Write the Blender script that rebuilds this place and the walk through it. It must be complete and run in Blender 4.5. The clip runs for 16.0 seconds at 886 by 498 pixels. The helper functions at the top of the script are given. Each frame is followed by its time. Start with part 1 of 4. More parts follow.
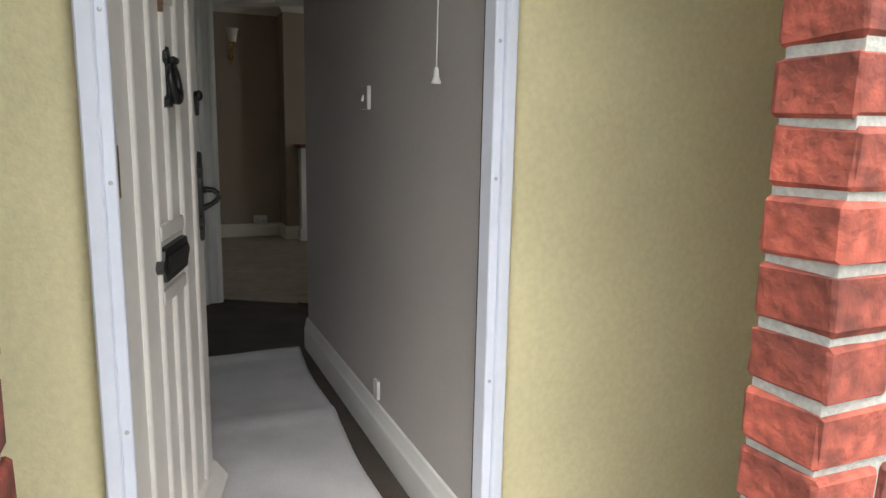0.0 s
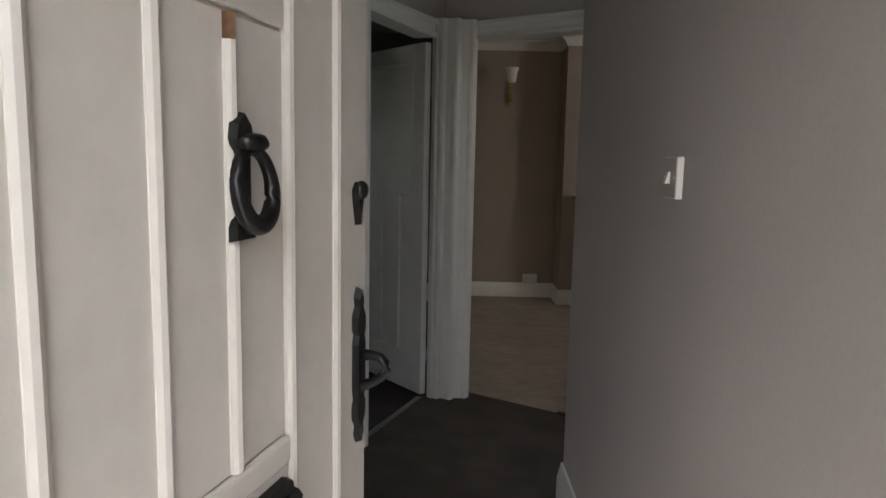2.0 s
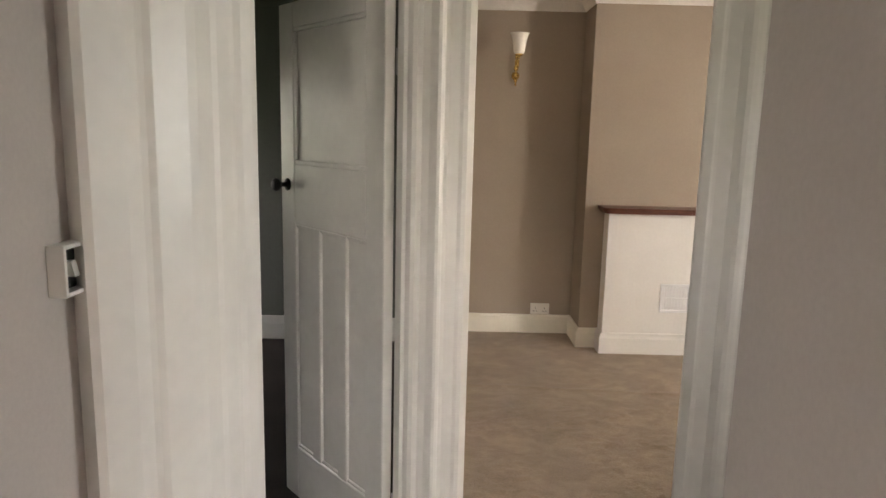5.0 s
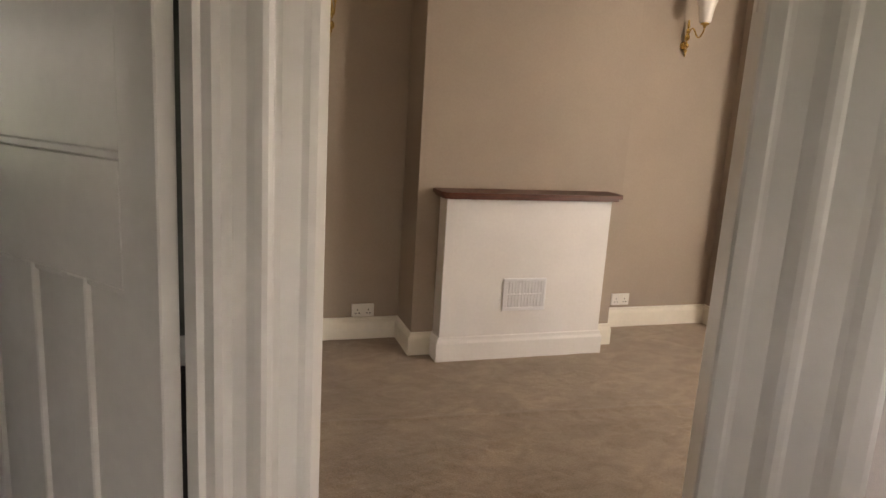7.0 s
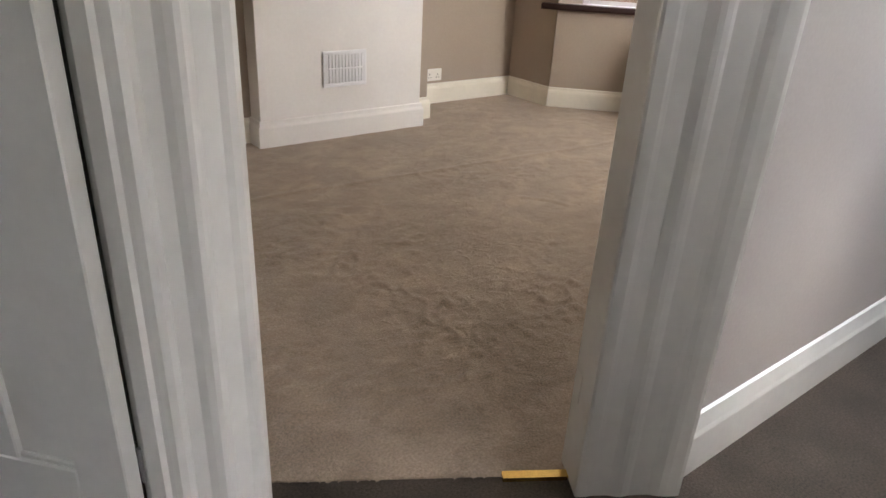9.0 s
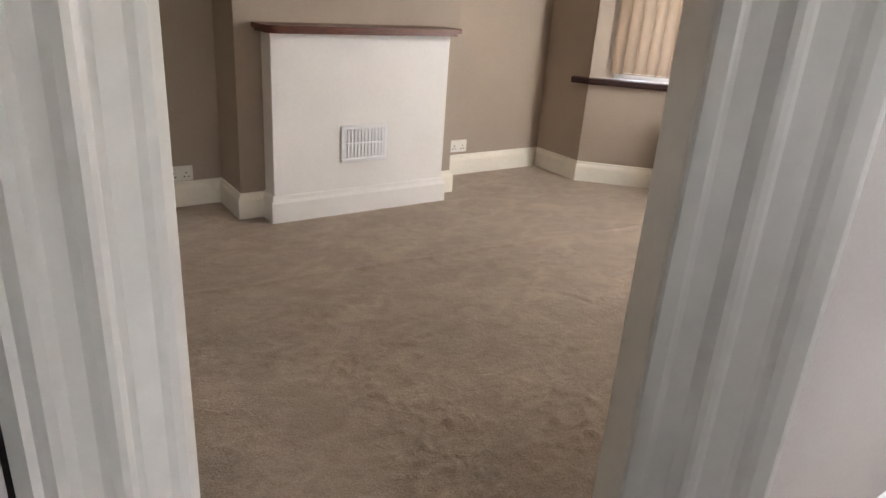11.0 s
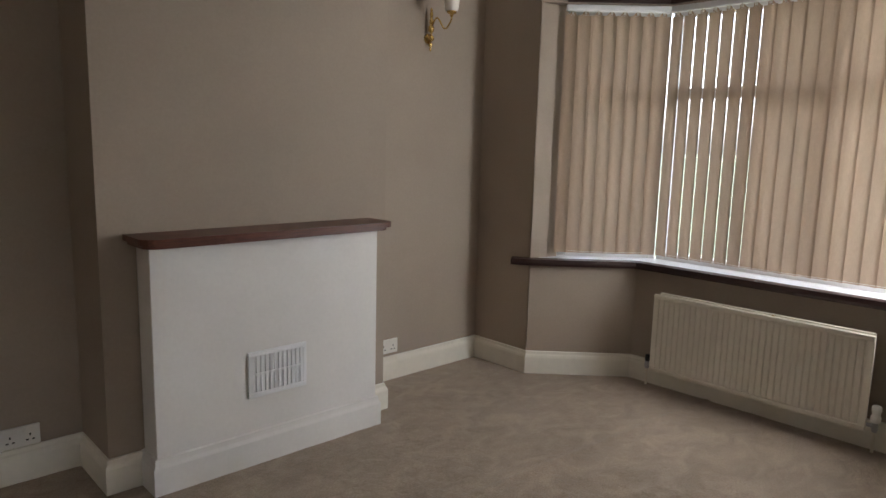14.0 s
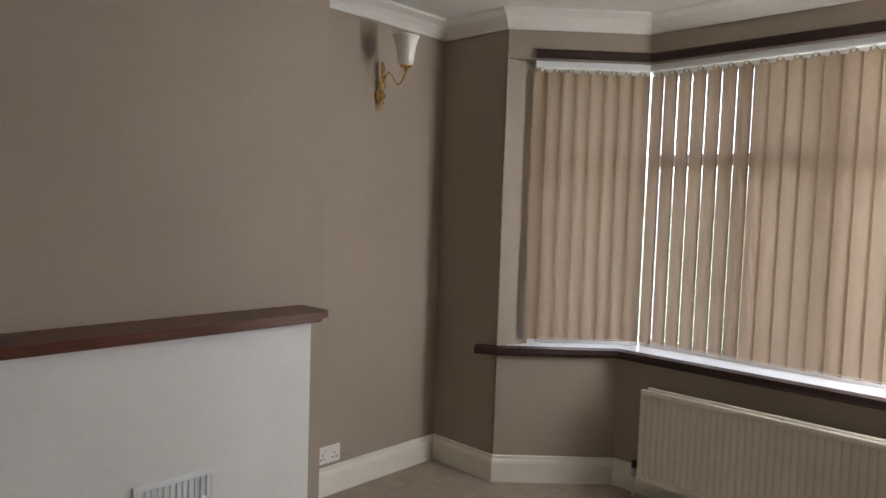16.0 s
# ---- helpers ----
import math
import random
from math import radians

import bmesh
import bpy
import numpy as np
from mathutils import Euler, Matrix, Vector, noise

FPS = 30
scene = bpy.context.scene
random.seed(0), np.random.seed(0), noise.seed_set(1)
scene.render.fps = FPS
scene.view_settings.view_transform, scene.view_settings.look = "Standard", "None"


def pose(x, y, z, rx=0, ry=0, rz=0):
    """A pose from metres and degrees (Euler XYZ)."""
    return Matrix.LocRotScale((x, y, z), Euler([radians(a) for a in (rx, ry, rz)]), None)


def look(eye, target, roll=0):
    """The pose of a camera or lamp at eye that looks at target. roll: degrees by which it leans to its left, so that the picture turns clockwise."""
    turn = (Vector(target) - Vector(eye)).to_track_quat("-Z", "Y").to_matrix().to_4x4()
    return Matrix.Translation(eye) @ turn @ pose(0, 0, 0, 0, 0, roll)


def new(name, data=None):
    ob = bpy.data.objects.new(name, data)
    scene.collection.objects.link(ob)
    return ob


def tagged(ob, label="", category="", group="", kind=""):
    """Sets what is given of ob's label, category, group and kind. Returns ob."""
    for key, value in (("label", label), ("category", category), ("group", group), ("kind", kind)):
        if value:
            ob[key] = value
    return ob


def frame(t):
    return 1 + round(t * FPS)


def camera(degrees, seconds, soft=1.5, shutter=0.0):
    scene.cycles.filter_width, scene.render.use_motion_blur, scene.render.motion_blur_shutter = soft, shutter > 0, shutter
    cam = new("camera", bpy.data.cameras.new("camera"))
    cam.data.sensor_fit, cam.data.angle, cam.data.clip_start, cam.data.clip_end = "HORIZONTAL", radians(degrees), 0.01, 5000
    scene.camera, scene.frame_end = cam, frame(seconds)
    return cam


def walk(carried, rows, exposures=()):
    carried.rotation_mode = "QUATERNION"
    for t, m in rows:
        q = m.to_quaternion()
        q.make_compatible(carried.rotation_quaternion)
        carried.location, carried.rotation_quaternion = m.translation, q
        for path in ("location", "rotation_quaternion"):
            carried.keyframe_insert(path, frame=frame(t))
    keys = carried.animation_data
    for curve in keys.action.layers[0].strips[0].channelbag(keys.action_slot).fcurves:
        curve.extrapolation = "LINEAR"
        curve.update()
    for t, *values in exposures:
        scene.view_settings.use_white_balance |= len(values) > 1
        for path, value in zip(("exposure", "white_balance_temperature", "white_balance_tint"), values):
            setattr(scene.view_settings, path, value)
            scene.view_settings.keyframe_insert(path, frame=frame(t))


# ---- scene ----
cam = camera(66.6, 16.0)
PATH = [
    (0, (-0.176, -3.318, 1.202), (0.605, -1.509, 0.86), 1.1),
    (0.5, (-0.04, -3.081, 1.257), (0.437, -1.163, 0.949), 1.1),
    (1, (0.081, -2.869, 1.255), (0.31, -0.902, 0.976), 0.7),
    (1.5, (0.132, -2.586, 1.269), (0.204, -0.606, 0.991), 0.7),
    (2, (0.113, -2.237, 1.348), (0.093, -0.254, 1.087), 1.2),
    (2.5, (0.135, -1.935, 1.409), (0.09, 0.046, 1.142), 1.8),
    (3, (0.178, -1.634, 1.413), (0.17, 0.347, 1.139), 2.0),
    (3.5, (0.204, -1.378, 1.385), (0.242, 0.603, 1.11), 1.1),
    (4, (0.175, -1.095, 1.464), (0.2, 0.882, 1.16), 1.5),
    (4.2, (0.168, -1.007, 1.472), (0.166, 0.97, 1.166), 1.3),
    (6.3, (0.095, 0.021, 1.573), (0.214, 1.978, 1.18), 2.2),
    (6.5, (0.087, 0.124, 1.569), (0.325, 2.071, 1.178), 2.5),
    (7, (0.064, 0.295, 1.505), (0.681, 2.153, 1.099), 3.5),
    (7.5, (-0.066, 0.425, 1.338), (0.915, 2.095, 0.841), 2.6),
    (8, (-0.165, 0.447, 1.176), (0.945, 1.972, 0.513), 1.7),
    (8.2, (-0.185, 0.425, 1.153), (0.956, 1.898, 0.426), 1.7),
    (10.3, (-0.093, 0.517, 1.234), (1.02, 1.912, 0.331), 4.0),
    (10.5, (-0.058, 0.559, 1.241), (1.039, 1.994, 0.381), 3.9),
    (11, (0.037, 0.593, 1.291), (1.114, 2.11, 0.557), 4.0),
    (11.5, (0.126, 0.739, 1.328), (1.238, 2.287, 0.721), 3.5),
    (12, (0.193, 0.903, 1.367), (1.325, 2.468, 0.848), 2.7),
    (12.5, (0.279, 1.053, 1.376), (1.406, 2.64, 0.917), 2.4),
    (13, (0.369, 1.191, 1.396), (1.522, 2.776, 1.001), 2.3),
    (13.5, (0.385, 1.276, 1.415), (1.622, 2.809, 1.068), 1.9),
    (14, (0.369, 1.382, 1.419), (1.729, 2.815, 1.114), 1.5),
    (14.5, (0.401, 1.444, 1.429), (1.833, 2.819, 1.187), 1.5),
    (15, (0.485, 1.506, 1.457), (1.898, 2.909, 1.275), 1.4),
    (15.5, (0.646, 1.595, 1.47), (2.043, 3.02, 1.327), 1.8),
    (16, (0.805, 1.766, 1.468), (2.253, 3.14, 1.346), 1.9),
]
EXPOSURES = [
    (0.0, 2.35, 6500, 6), (1.0, 2.4, 6600, 10), (1.6, 2.55, 6500, 10), (2.2, 3.15, 6800, 11), (2.8, 3.95, 7600, 13), (3.5, 4.5, 7500, 13), (4.2, 4.95, 7300, 12),
    (6.3, 4.7, 8100, 18), (7.0, 4.5, 8000, 18), (7.5, 4.35, 7500, 16), (8.2, 4.5, 7000, 14), (10.3, 4.85, 6600, 12), (11.0, 4.8, 6700, 13),
    (11.8, 4.45, 6800, 14), (12.5, 4.2, 6500, 12), (13.2, 4.15, 6500, 12), (14.0, 3.85, 6300, 10), (16.0, 3.9, 6300, 10),
]
walk(cam, [(t, look(eye, target, roll)) for t, eye, target, roll in PATH], EXPOSURES)

# ---- world and light ----
world = bpy.data.worlds.new("overcast_sky")
scene.world = world
world.use_nodes = True
wn = world.node_tree
wn.nodes.clear()
sky = wn.nodes.new("ShaderNodeTexSky")
sky.sky_type = "NISHITA"
sky.sun_disc = False
sky.sun_elevation = radians(68)
sky.sun_rotation = radians(198)
sky.dust_density = 4.0
sky.air_density = 1.0
bg = wn.nodes.new("ShaderNodeBackground")
bg.inputs[1].default_value = 0.15
wo = wn.nodes.new("ShaderNodeOutputWorld")
grey = wn.nodes.new("ShaderNodeRGBToBW")
cloud = wn.nodes.new("ShaderNodeMix")
cloud.data_type = "RGBA"
cloud.inputs[0].default_value = 0.7
wn.links.new(sky.outputs[0], grey.inputs[0])
wn.links.new(sky.outputs[0], cloud.inputs[6])
wn.links.new(grey.outputs[0], cloud.inputs[7])
wn.links.new(cloud.outputs[2], bg.inputs[0])
wn.links.new(bg.outputs[0], wo.inputs[0])

sun = new("sun", bpy.data.lights.new("sun", "SUN"))
sun.data.energy, sun.data.angle, sun.data.color = 0.5, radians(40), (1.0, 0.985, 0.97)
sun.matrix_world = look((-1, -3, 8), (0, 0, 0))


def window_lamp(name, x, y, z, w, h, turn, watts, colour, tilt=90):
    lamp = new(name, bpy.data.lights.new(name, "AREA"))
    lamp.data.shape, lamp.data.size, lamp.data.size_y = "RECTANGLE", w, h
    lamp.data.energy, lamp.data.color = watts, colour
    lamp.matrix_world = pose(x, y, z, tilt, 0, turn)
    return lamp


window_lamp("bay_front_daylight", 4.72, 2.15, 1.55, 1.40, 1.40, 62, 0.9, (1.0, 0.99, 0.97))
window_lamp("bay_side_daylight", 4.10, 3.945, 1.50, 0.55, 1.40, 135, 0.03, (0.95, 0.98, 1.0))
window_lamp("bay_far_side_daylight", 4.06, 1.60, 1.50, 0.60, 1.40, 45, 1.9, (1.0, 0.99, 0.97), 84)
window_lamp("lobby_daylight", 2.95, 0.66, 1.50, 0.60, 1.10, 90, 0.5, (0.68, 0.85, 1.0))


# ---- materials ----
def mat(name, colour, rough=0.6, metal=0.0, grain=0.0, grain_scale=40.0, stain=0.0, stain_scale=3.0, bump=0.0,
        bump_scale=200.0, coat=0.0, stretch=(1, 1, 1), island=0.0):
    m = bpy.data.materials.new(name)
    m.use_nodes = True
    nt = m.node_tree
    b = nt.nodes["Principled BSDF"]
    b.inputs["Roughness"].default_value = rough
    b.inputs["Metallic"].default_value = metal
    b.inputs["Coat Weight"].default_value = coat
    tc = nt.nodes.new("ShaderNodeTexCoord")
    mp = nt.nodes.new("ShaderNodeMapping")
    mp.inputs["Scale"].default_value = stretch
    nt.links.new(tc.outputs["Object"], mp.inputs[0])
    col = nt.nodes.new("ShaderNodeRGB")
    col.outputs[0].default_value = (*colour, 1)
    out = col.outputs[0]

    def vary(out, scale, amount, detail):
        n = nt.nodes.new("ShaderNodeTexNoise")
        n.inputs["Scale"].default_value = scale
        n.inputs["Detail"].default_value = detail
        nt.links.new(mp.outputs[0], n.inputs["Vector"])
        r = nt.nodes.new("ShaderNodeMapRange")
        r.inputs[1].default_value, r.inputs[2].default_value = 0.3, 0.7
        r.inputs[3].default_value, r.inputs[4].default_value = 1 - amount, 1 + amount
        nt.links.new(n.outputs[0], r.inputs[0])
        mx = nt.nodes.new("ShaderNodeVectorMath")
        mx.operation = "SCALE"
        nt.links.new(out, mx.inputs[0])
        nt.links.new(r.outputs[0], mx.inputs["Scale"])
        return mx.outputs[0], n
    if grain:
        out, _ = vary(out, grain_scale, grain, 6)
    if stain:
        out, _ = vary(out, stain_scale, stain, 3)
    if island:
        info = nt.nodes.new("ShaderNodeObjectInfo")
        r = nt.nodes.new("ShaderNodeMapRange")
        r.inputs[3].default_value, r.inputs[4].default_value = 1 - island, 1 + island
        nt.links.new(info.outputs["Random"], r.inputs[0])
        mx = nt.nodes.new("ShaderNodeVectorMath")
        mx.operation = "SCALE"
        nt.links.new(out, mx.inputs[0])
        nt.links.new(r.outputs[0], mx.inputs["Scale"])
        out = mx.outputs[0]
    nt.links.new(out, b.inputs["Base Color"])
    if bump:
        n = nt.nodes.new("ShaderNodeTexNoise")
        n.inputs["Scale"].default_value = bump_scale
        n.inputs["Detail"].default_value = 5
        nt.links.new(mp.outputs[0], n.inputs["Vector"])
        bp = nt.nodes.new("ShaderNodeBump")
        bp.inputs["Strength"].default_value = bump
        bp.inputs["Distance"].default_value = 0.004
        nt.links.new(n.outputs[0], bp.inputs["Height"])
        nt.links.new(bp.outputs[0], b.inputs["Normal"])
    return m


TAUPE = mat("taupe_wall_paint", (0.37, 0.304, 0.245), 0.75, grain=0.03, grain_scale=90, stain=0.05, stain_scale=1.6, bump=0.12, bump_scale=260)
GREY = mat("grey_hall_paint", (0.47, 0.43, 0.405), 0.72, grain=0.03, grain_scale=90, stain=0.05, stain_scale=2.0, bump=0.12, bump_scale=240)
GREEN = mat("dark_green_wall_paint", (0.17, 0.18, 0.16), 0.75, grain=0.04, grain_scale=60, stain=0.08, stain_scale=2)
CEIL = mat("ceiling_paint", (0.78, 0.75, 0.70), 0.8, grain=0.03, grain_scale=60, stain=0.03)
GLOSS = mat("white_gloss_paint", (0.78, 0.765, 0.73), 0.32, grain=0.02, grain_scale=30, stain=0.04, stain_scale=5, bump=0.06, bump_scale=60)
CREAM = mat("cream_skirting_paint", (0.80, 0.765, 0.68), 0.38, grain=0.02, grain_scale=30, stain=0.05, stain_scale=5, bump=0.05, bump_scale=80)
BOARD = mat("white_fire_board_paint", (0.78, 0.765, 0.745), 0.6, grain=0.02, grain_scale=50, stain=0.03, stain_scale=3, bump=0.08, bump_scale=180)
DOORPAINT = mat("cream_front_door_paint", (0.74, 0.70, 0.64), 0.38, grain=0.03, grain_scale=30, stain=0.05, stain_scale=4, bump=0.1, bump_scale=90)
BLUEWHITE = mat("bluish_white_frame_paint", (0.72, 0.745, 0.83), 0.35, grain=0.02, grain_scale=40, stain=0.03, stain_scale=4)
YELLOW = mat("pale_yellow_masonry_paint", (0.72, 0.64, 0.385), 0.8, grain=0.05, grain_scale=60, stain=0.06, stain_scale=2.5, bump=0.25, bump_scale=150)
BRICK = mat("red_brick", (0.195, 0.043, 0.027), 0.85, grain=0.3, grain_scale=45, stain=0.5, stain_scale=11, bump=1.0, bump_scale=70, island=0.3)
MORTAR = mat("grey_mortar", (0.36, 0.345, 0.31), 0.95, grain=0.15, grain_scale=120, stain=0.12, stain_scale=12, bump=0.7, bump_scale=160)
IRON = mat("black_iron", (0.006, 0.006, 0.006), 0.34, 0.0, grain=0.2, grain_scale=60, bump=0.25, bump_scale=120)
BRASS = mat("polished_brass", (0.75, 0.52, 0.18), 0.2, 1.0, grain=0.1, grain_scale=50)
OLDBRASS = mat("worn_brass", (0.50, 0.31, 0.09), 0.42, 1.0, grain=0.25, grain_scale=90, stain=0.25, stain_scale=40)
STEEL = mat("steel", (0.5, 0.5, 0.52), 0.35, 1.0)
MAHOG = mat("mahogany_varnish", (0.115, 0.032, 0.016), 0.42, grain=0.35, grain_scale=14, stain=0.15, stain_scale=5, coat=0.08, stretch=(1, 12, 12))
DARKWOOD = mat("dark_brown_paint", (0.030, 0.010, 0.008), 0.5, grain=0.2, grain_scale=30)
PLASTIC = mat("white_plastic", (0.78, 0.76, 0.72), 0.35, grain=0.01, grain_scale=30)
SATIN = mat("grey_satin_plate", (0.40, 0.36, 0.33), 0.4, grain=0.02)
SLOT = mat("dark_slot", (0.03, 0.03, 0.03), 0.8)
RADPAINT = mat("cream_radiator_enamel", (0.78, 0.735, 0.635), 0.35, grain=0.02, grain_scale=30, stain=0.03, stain_scale=4)
PVC = mat("white_window_plastic", (0.80, 0.81, 0.83), 0.35, stain=0.02)
BAREWOOD = mat("bare_chipped_wood", (0.16, 0.085, 0.045), 0.85, grain=0.3, grain_scale=60)
LAMPGLASS = mat("opal_lamp_glass", (0.82, 0.78, 0.72), 0.25, stain=0.02)
CLOTH = mat("white_dust_sheet", (0.62, 0.60, 0.60), 0.9, grain=0.05, grain_scale=120, stain=0.1, stain_scale=4, bump=0.3, bump_scale=30)
VINYL = mat("dark_brown_hall_carpet", (0.070, 0.055, 0.043), 0.95, grain=0.35, grain_scale=160, stain=0.25, stain_scale=5, bump=0.8, bump_scale=260)
DARKFLOOR = mat("dark_room_carpet", (0.040, 0.030, 0.026), 0.95, grain=0.3, grain_scale=160, stain=0.2, stain_scale=4, bump=0.7, bump_scale=240)
PAVING = mat("grey_paving", (0.28, 0.27, 0.25), 0.9, grain=0.12, grain_scale=60, stain=0.2, stain_scale=2, bump=0.4, bump_scale=90)
LAWN = mat("grass_ground", (0.075, 0.09, 0.055), 0.95, grain=0.3, grain_scale=30, stain=0.2, stain_scale=0.5)


def carpet_material():
    m = mat("taupe_pile_carpet", (0.35, 0.278, 0.215), 0.95, grain=0.22, grain_scale=150, stain=0.10, stain_scale=2.2, bump=0.9, bump_scale=190)
    nt = m.node_tree
    b = nt.nodes["Principled BSDF"]
    b.inputs["Sheen Weight"].default_value = 0.15
    b.inputs["Sheen Roughness"].default_value = 0.5
    link = b.inputs["Base Color"].links[0].from_socket
    tc = nt.nodes["Texture Coordinate"]
    mp = nt.nodes.new("ShaderNodeMapping")
    mp.inputs["Scale"].default_value = (0.7, 1.0, 1)
    mp.inputs["Rotation"].default_value = (0, 0, radians(20))
    n = nt.nodes.new("ShaderNodeTexNoise")
    n.inputs["Scale"].default_value, n.inputs["Detail"].default_value, n.inputs["Distortion"].default_value = 9.0, 8, 1.2
    r = nt.nodes.new("ShaderNodeMapRange")
    r.inputs[1].default_value, r.inputs[2].default_value = 0.38, 0.70
    r.inputs[3].default_value, r.inputs[4].default_value = 0.90, 1.16
    mx = nt.nodes.new("ShaderNodeVectorMath")
    mx.operation = "SCALE"
    nt.links.new(tc.outputs["Object"], mp.inputs[0])
    nt.links.new(mp.outputs[0], n.inputs["Vector"])
    nt.links.new(n.outputs[0], r.inputs[0])
    nt.links.new(link, mx.inputs[0])
    nt.links.new(r.outputs[0], mx.inputs["Scale"])
    nt.links.new(mx.outputs[0], b.inputs["Base Color"])
    tuft = nt.nodes.new("ShaderNodeTexNoise")
    tuft.inputs["Scale"].default_value, tuft.inputs["Detail"].default_value, tuft.inputs["Distortion"].default_value = 26.0, 6, 0.8
    nt.links.new(tc.outputs["Object"], tuft.inputs["Vector"])
    bp = nt.nodes.new("ShaderNodeBump")
    bp.inputs["Strength"].default_value, bp.inputs["Distance"].default_value = 0.55, 0.012
    nt.links.new(tuft.outputs[0], bp.inputs["Height"])
    nt.links.new(b.inputs["Normal"].links[0].from_socket, bp.inputs["Normal"])
    nt.links.new(bp.outputs[0], b.inputs["Normal"])
    return m


CARPET = carpet_material()


def blind_material():
    m = mat("beige_blind_fabric", (0.36, 0.262, 0.188), 0.85, grain=0.06, grain_scale=140, stretch=(1, 1, 0.3), bump=0.15, bump_scale=300)
    nt = m.node_tree
    b = nt.nodes["Principled BSDF"]
    o = nt.nodes["Material Output"]
    t = nt.nodes.new("ShaderNodeBsdfTranslucent")
    t.inputs[0].default_value = (0.62, 0.47, 0.345, 1)
    mx = nt.nodes.new("ShaderNodeMixShader")
    mx.inputs[0].default_value = 0.20
    nt.links.new(b.outputs[0], mx.inputs[1])
    nt.links.new(t.outputs[0], mx.inputs[2])
    nt.links.new(mx.outputs[0], o.inputs["Surface"])
    return m


BLIND = blind_material()


def glass_material():
    m = bpy.data.materials.new("window_glass")
    m.use_nodes = True
    b = m.node_tree.nodes["Principled BSDF"]
    b.inputs["Transmission Weight"].default_value = 1.0
    b.inputs["Roughness"].default_value = 0.0
    b.inputs["IOR"].default_value = 1.45
    return m


GLASS = glass_material()


# ---- building helpers ----
def part(name, bm, material, parent=None, label=""):
    me = bpy.data.meshes.new(name)
    bmesh.ops.recalc_face_normals(bm, faces=bm.faces)
    bm.to_mesh(me)
    bm.free()
    me.materials.append(material)
    ob = new(name, me)
    if parent:
        ob.parent = parent
    if label:
        ob["label"] = label
    return ob


def thing(name, m, label, category, group="", kind=""):
    ob = new(name)
    ob.empty_display_size = 0.05
    ob.matrix_world = m
    return tagged(ob, label, category, group, kind)


def setting(ob, label="", category=""):
    return tagged(ob, label, category, "", "structure")


def box(bm, x0, x1, y0, y1, z0, z1, bevel=0.0, seg=1):
    r = bmesh.ops.create_cube(bm, size=1)
    vs = r["verts"]
    bmesh.ops.scale(bm, vec=(x1 - x0, y1 - y0, z1 - z0), verts=vs)
    bmesh.ops.translate(bm, vec=((x0 + x1) / 2, (y0 + y1) / 2, (z0 + z1) / 2), verts=vs)
    if bevel:
        es = list({e for v in vs for e in v.link_edges})
        bmesh.ops.bevel(bm, geom=es, offset=bevel, segments=seg, affect="EDGES", profile=0.5)
    return bm


def a_box(*a, **k):
    return box(bmesh.new(), *a, **k)


def prism(poly, z0, z1, bm=None):
    bm = bm or bmesh.new()
    lo = [bm.verts.new((x, y, z0)) for x, y in poly]
    hi = [bm.verts.new((x, y, z1)) for x, y in poly]
    n = len(poly)
    bm.faces.new(lo[::-1])
    bm.faces.new(hi)
    for i in range(n):
        bm.faces.new((lo[i], lo[(i + 1) % n], hi[(i + 1) % n], hi[i]))
    return bm


def sweep(path, profile, bm=None):
    """A profile of (out, z) points swept along a plan path; out is to the right of the walking direction, mitred at corners."""
    bm = bm or bmesh.new()
    pts = [Vector(p).to_2d() for p in path]
    rings = []
    for i, p in enumerate(pts):
        d0 = (p - pts[i - 1]).normalized() if i else None
        d1 = (pts[i + 1] - p).normalized() if i + 1 < len(pts) else None
        d0, d1 = d0 or d1, d1 or d0
        n0, n1 = Vector((d0.y, -d0.x)), Vector((d1.y, -d1.x))
        mit = (n0 + n1) / max(1e-6, 1 + n0.dot(n1))
        rings.append([bm.verts.new((p.x + mit.x * o, p.y + mit.y * o, z)) for o, z in profile])
    k = len(profile)
    for a, b in zip(rings, rings[1:]):
        for j in range(k):
            bm.faces.new((a[j], a[(j + 1) % k], b[(j + 1) % k], b[j]))
    bm.faces.new(rings[0])
    bm.faces.new(rings[-1][::-1])
    return bm


def lathe(profile, seg=20, bm=None, m=None):
    bm = bm or bmesh.new()
    rings = []
    made = []
    for r, z in profile:
        ring = [bm.verts.new((r * math.cos(2 * math.pi * i / seg), r * math.sin(2 * math.pi * i / seg), z)) for i in range(seg)]
        rings.append(ring)
        made += ring
    for a, b in zip(rings, rings[1:]):
        for i in range(seg):
            bm.faces.new((a[i], a[(i + 1) % seg], b[(i + 1) % seg], b[i]))
    bm.faces.new(rings[0][::-1])
    bm.faces.new(rings[-1])
    if m:
        bmesh.ops.transform(bm, matrix=m, verts=made)
    return bm


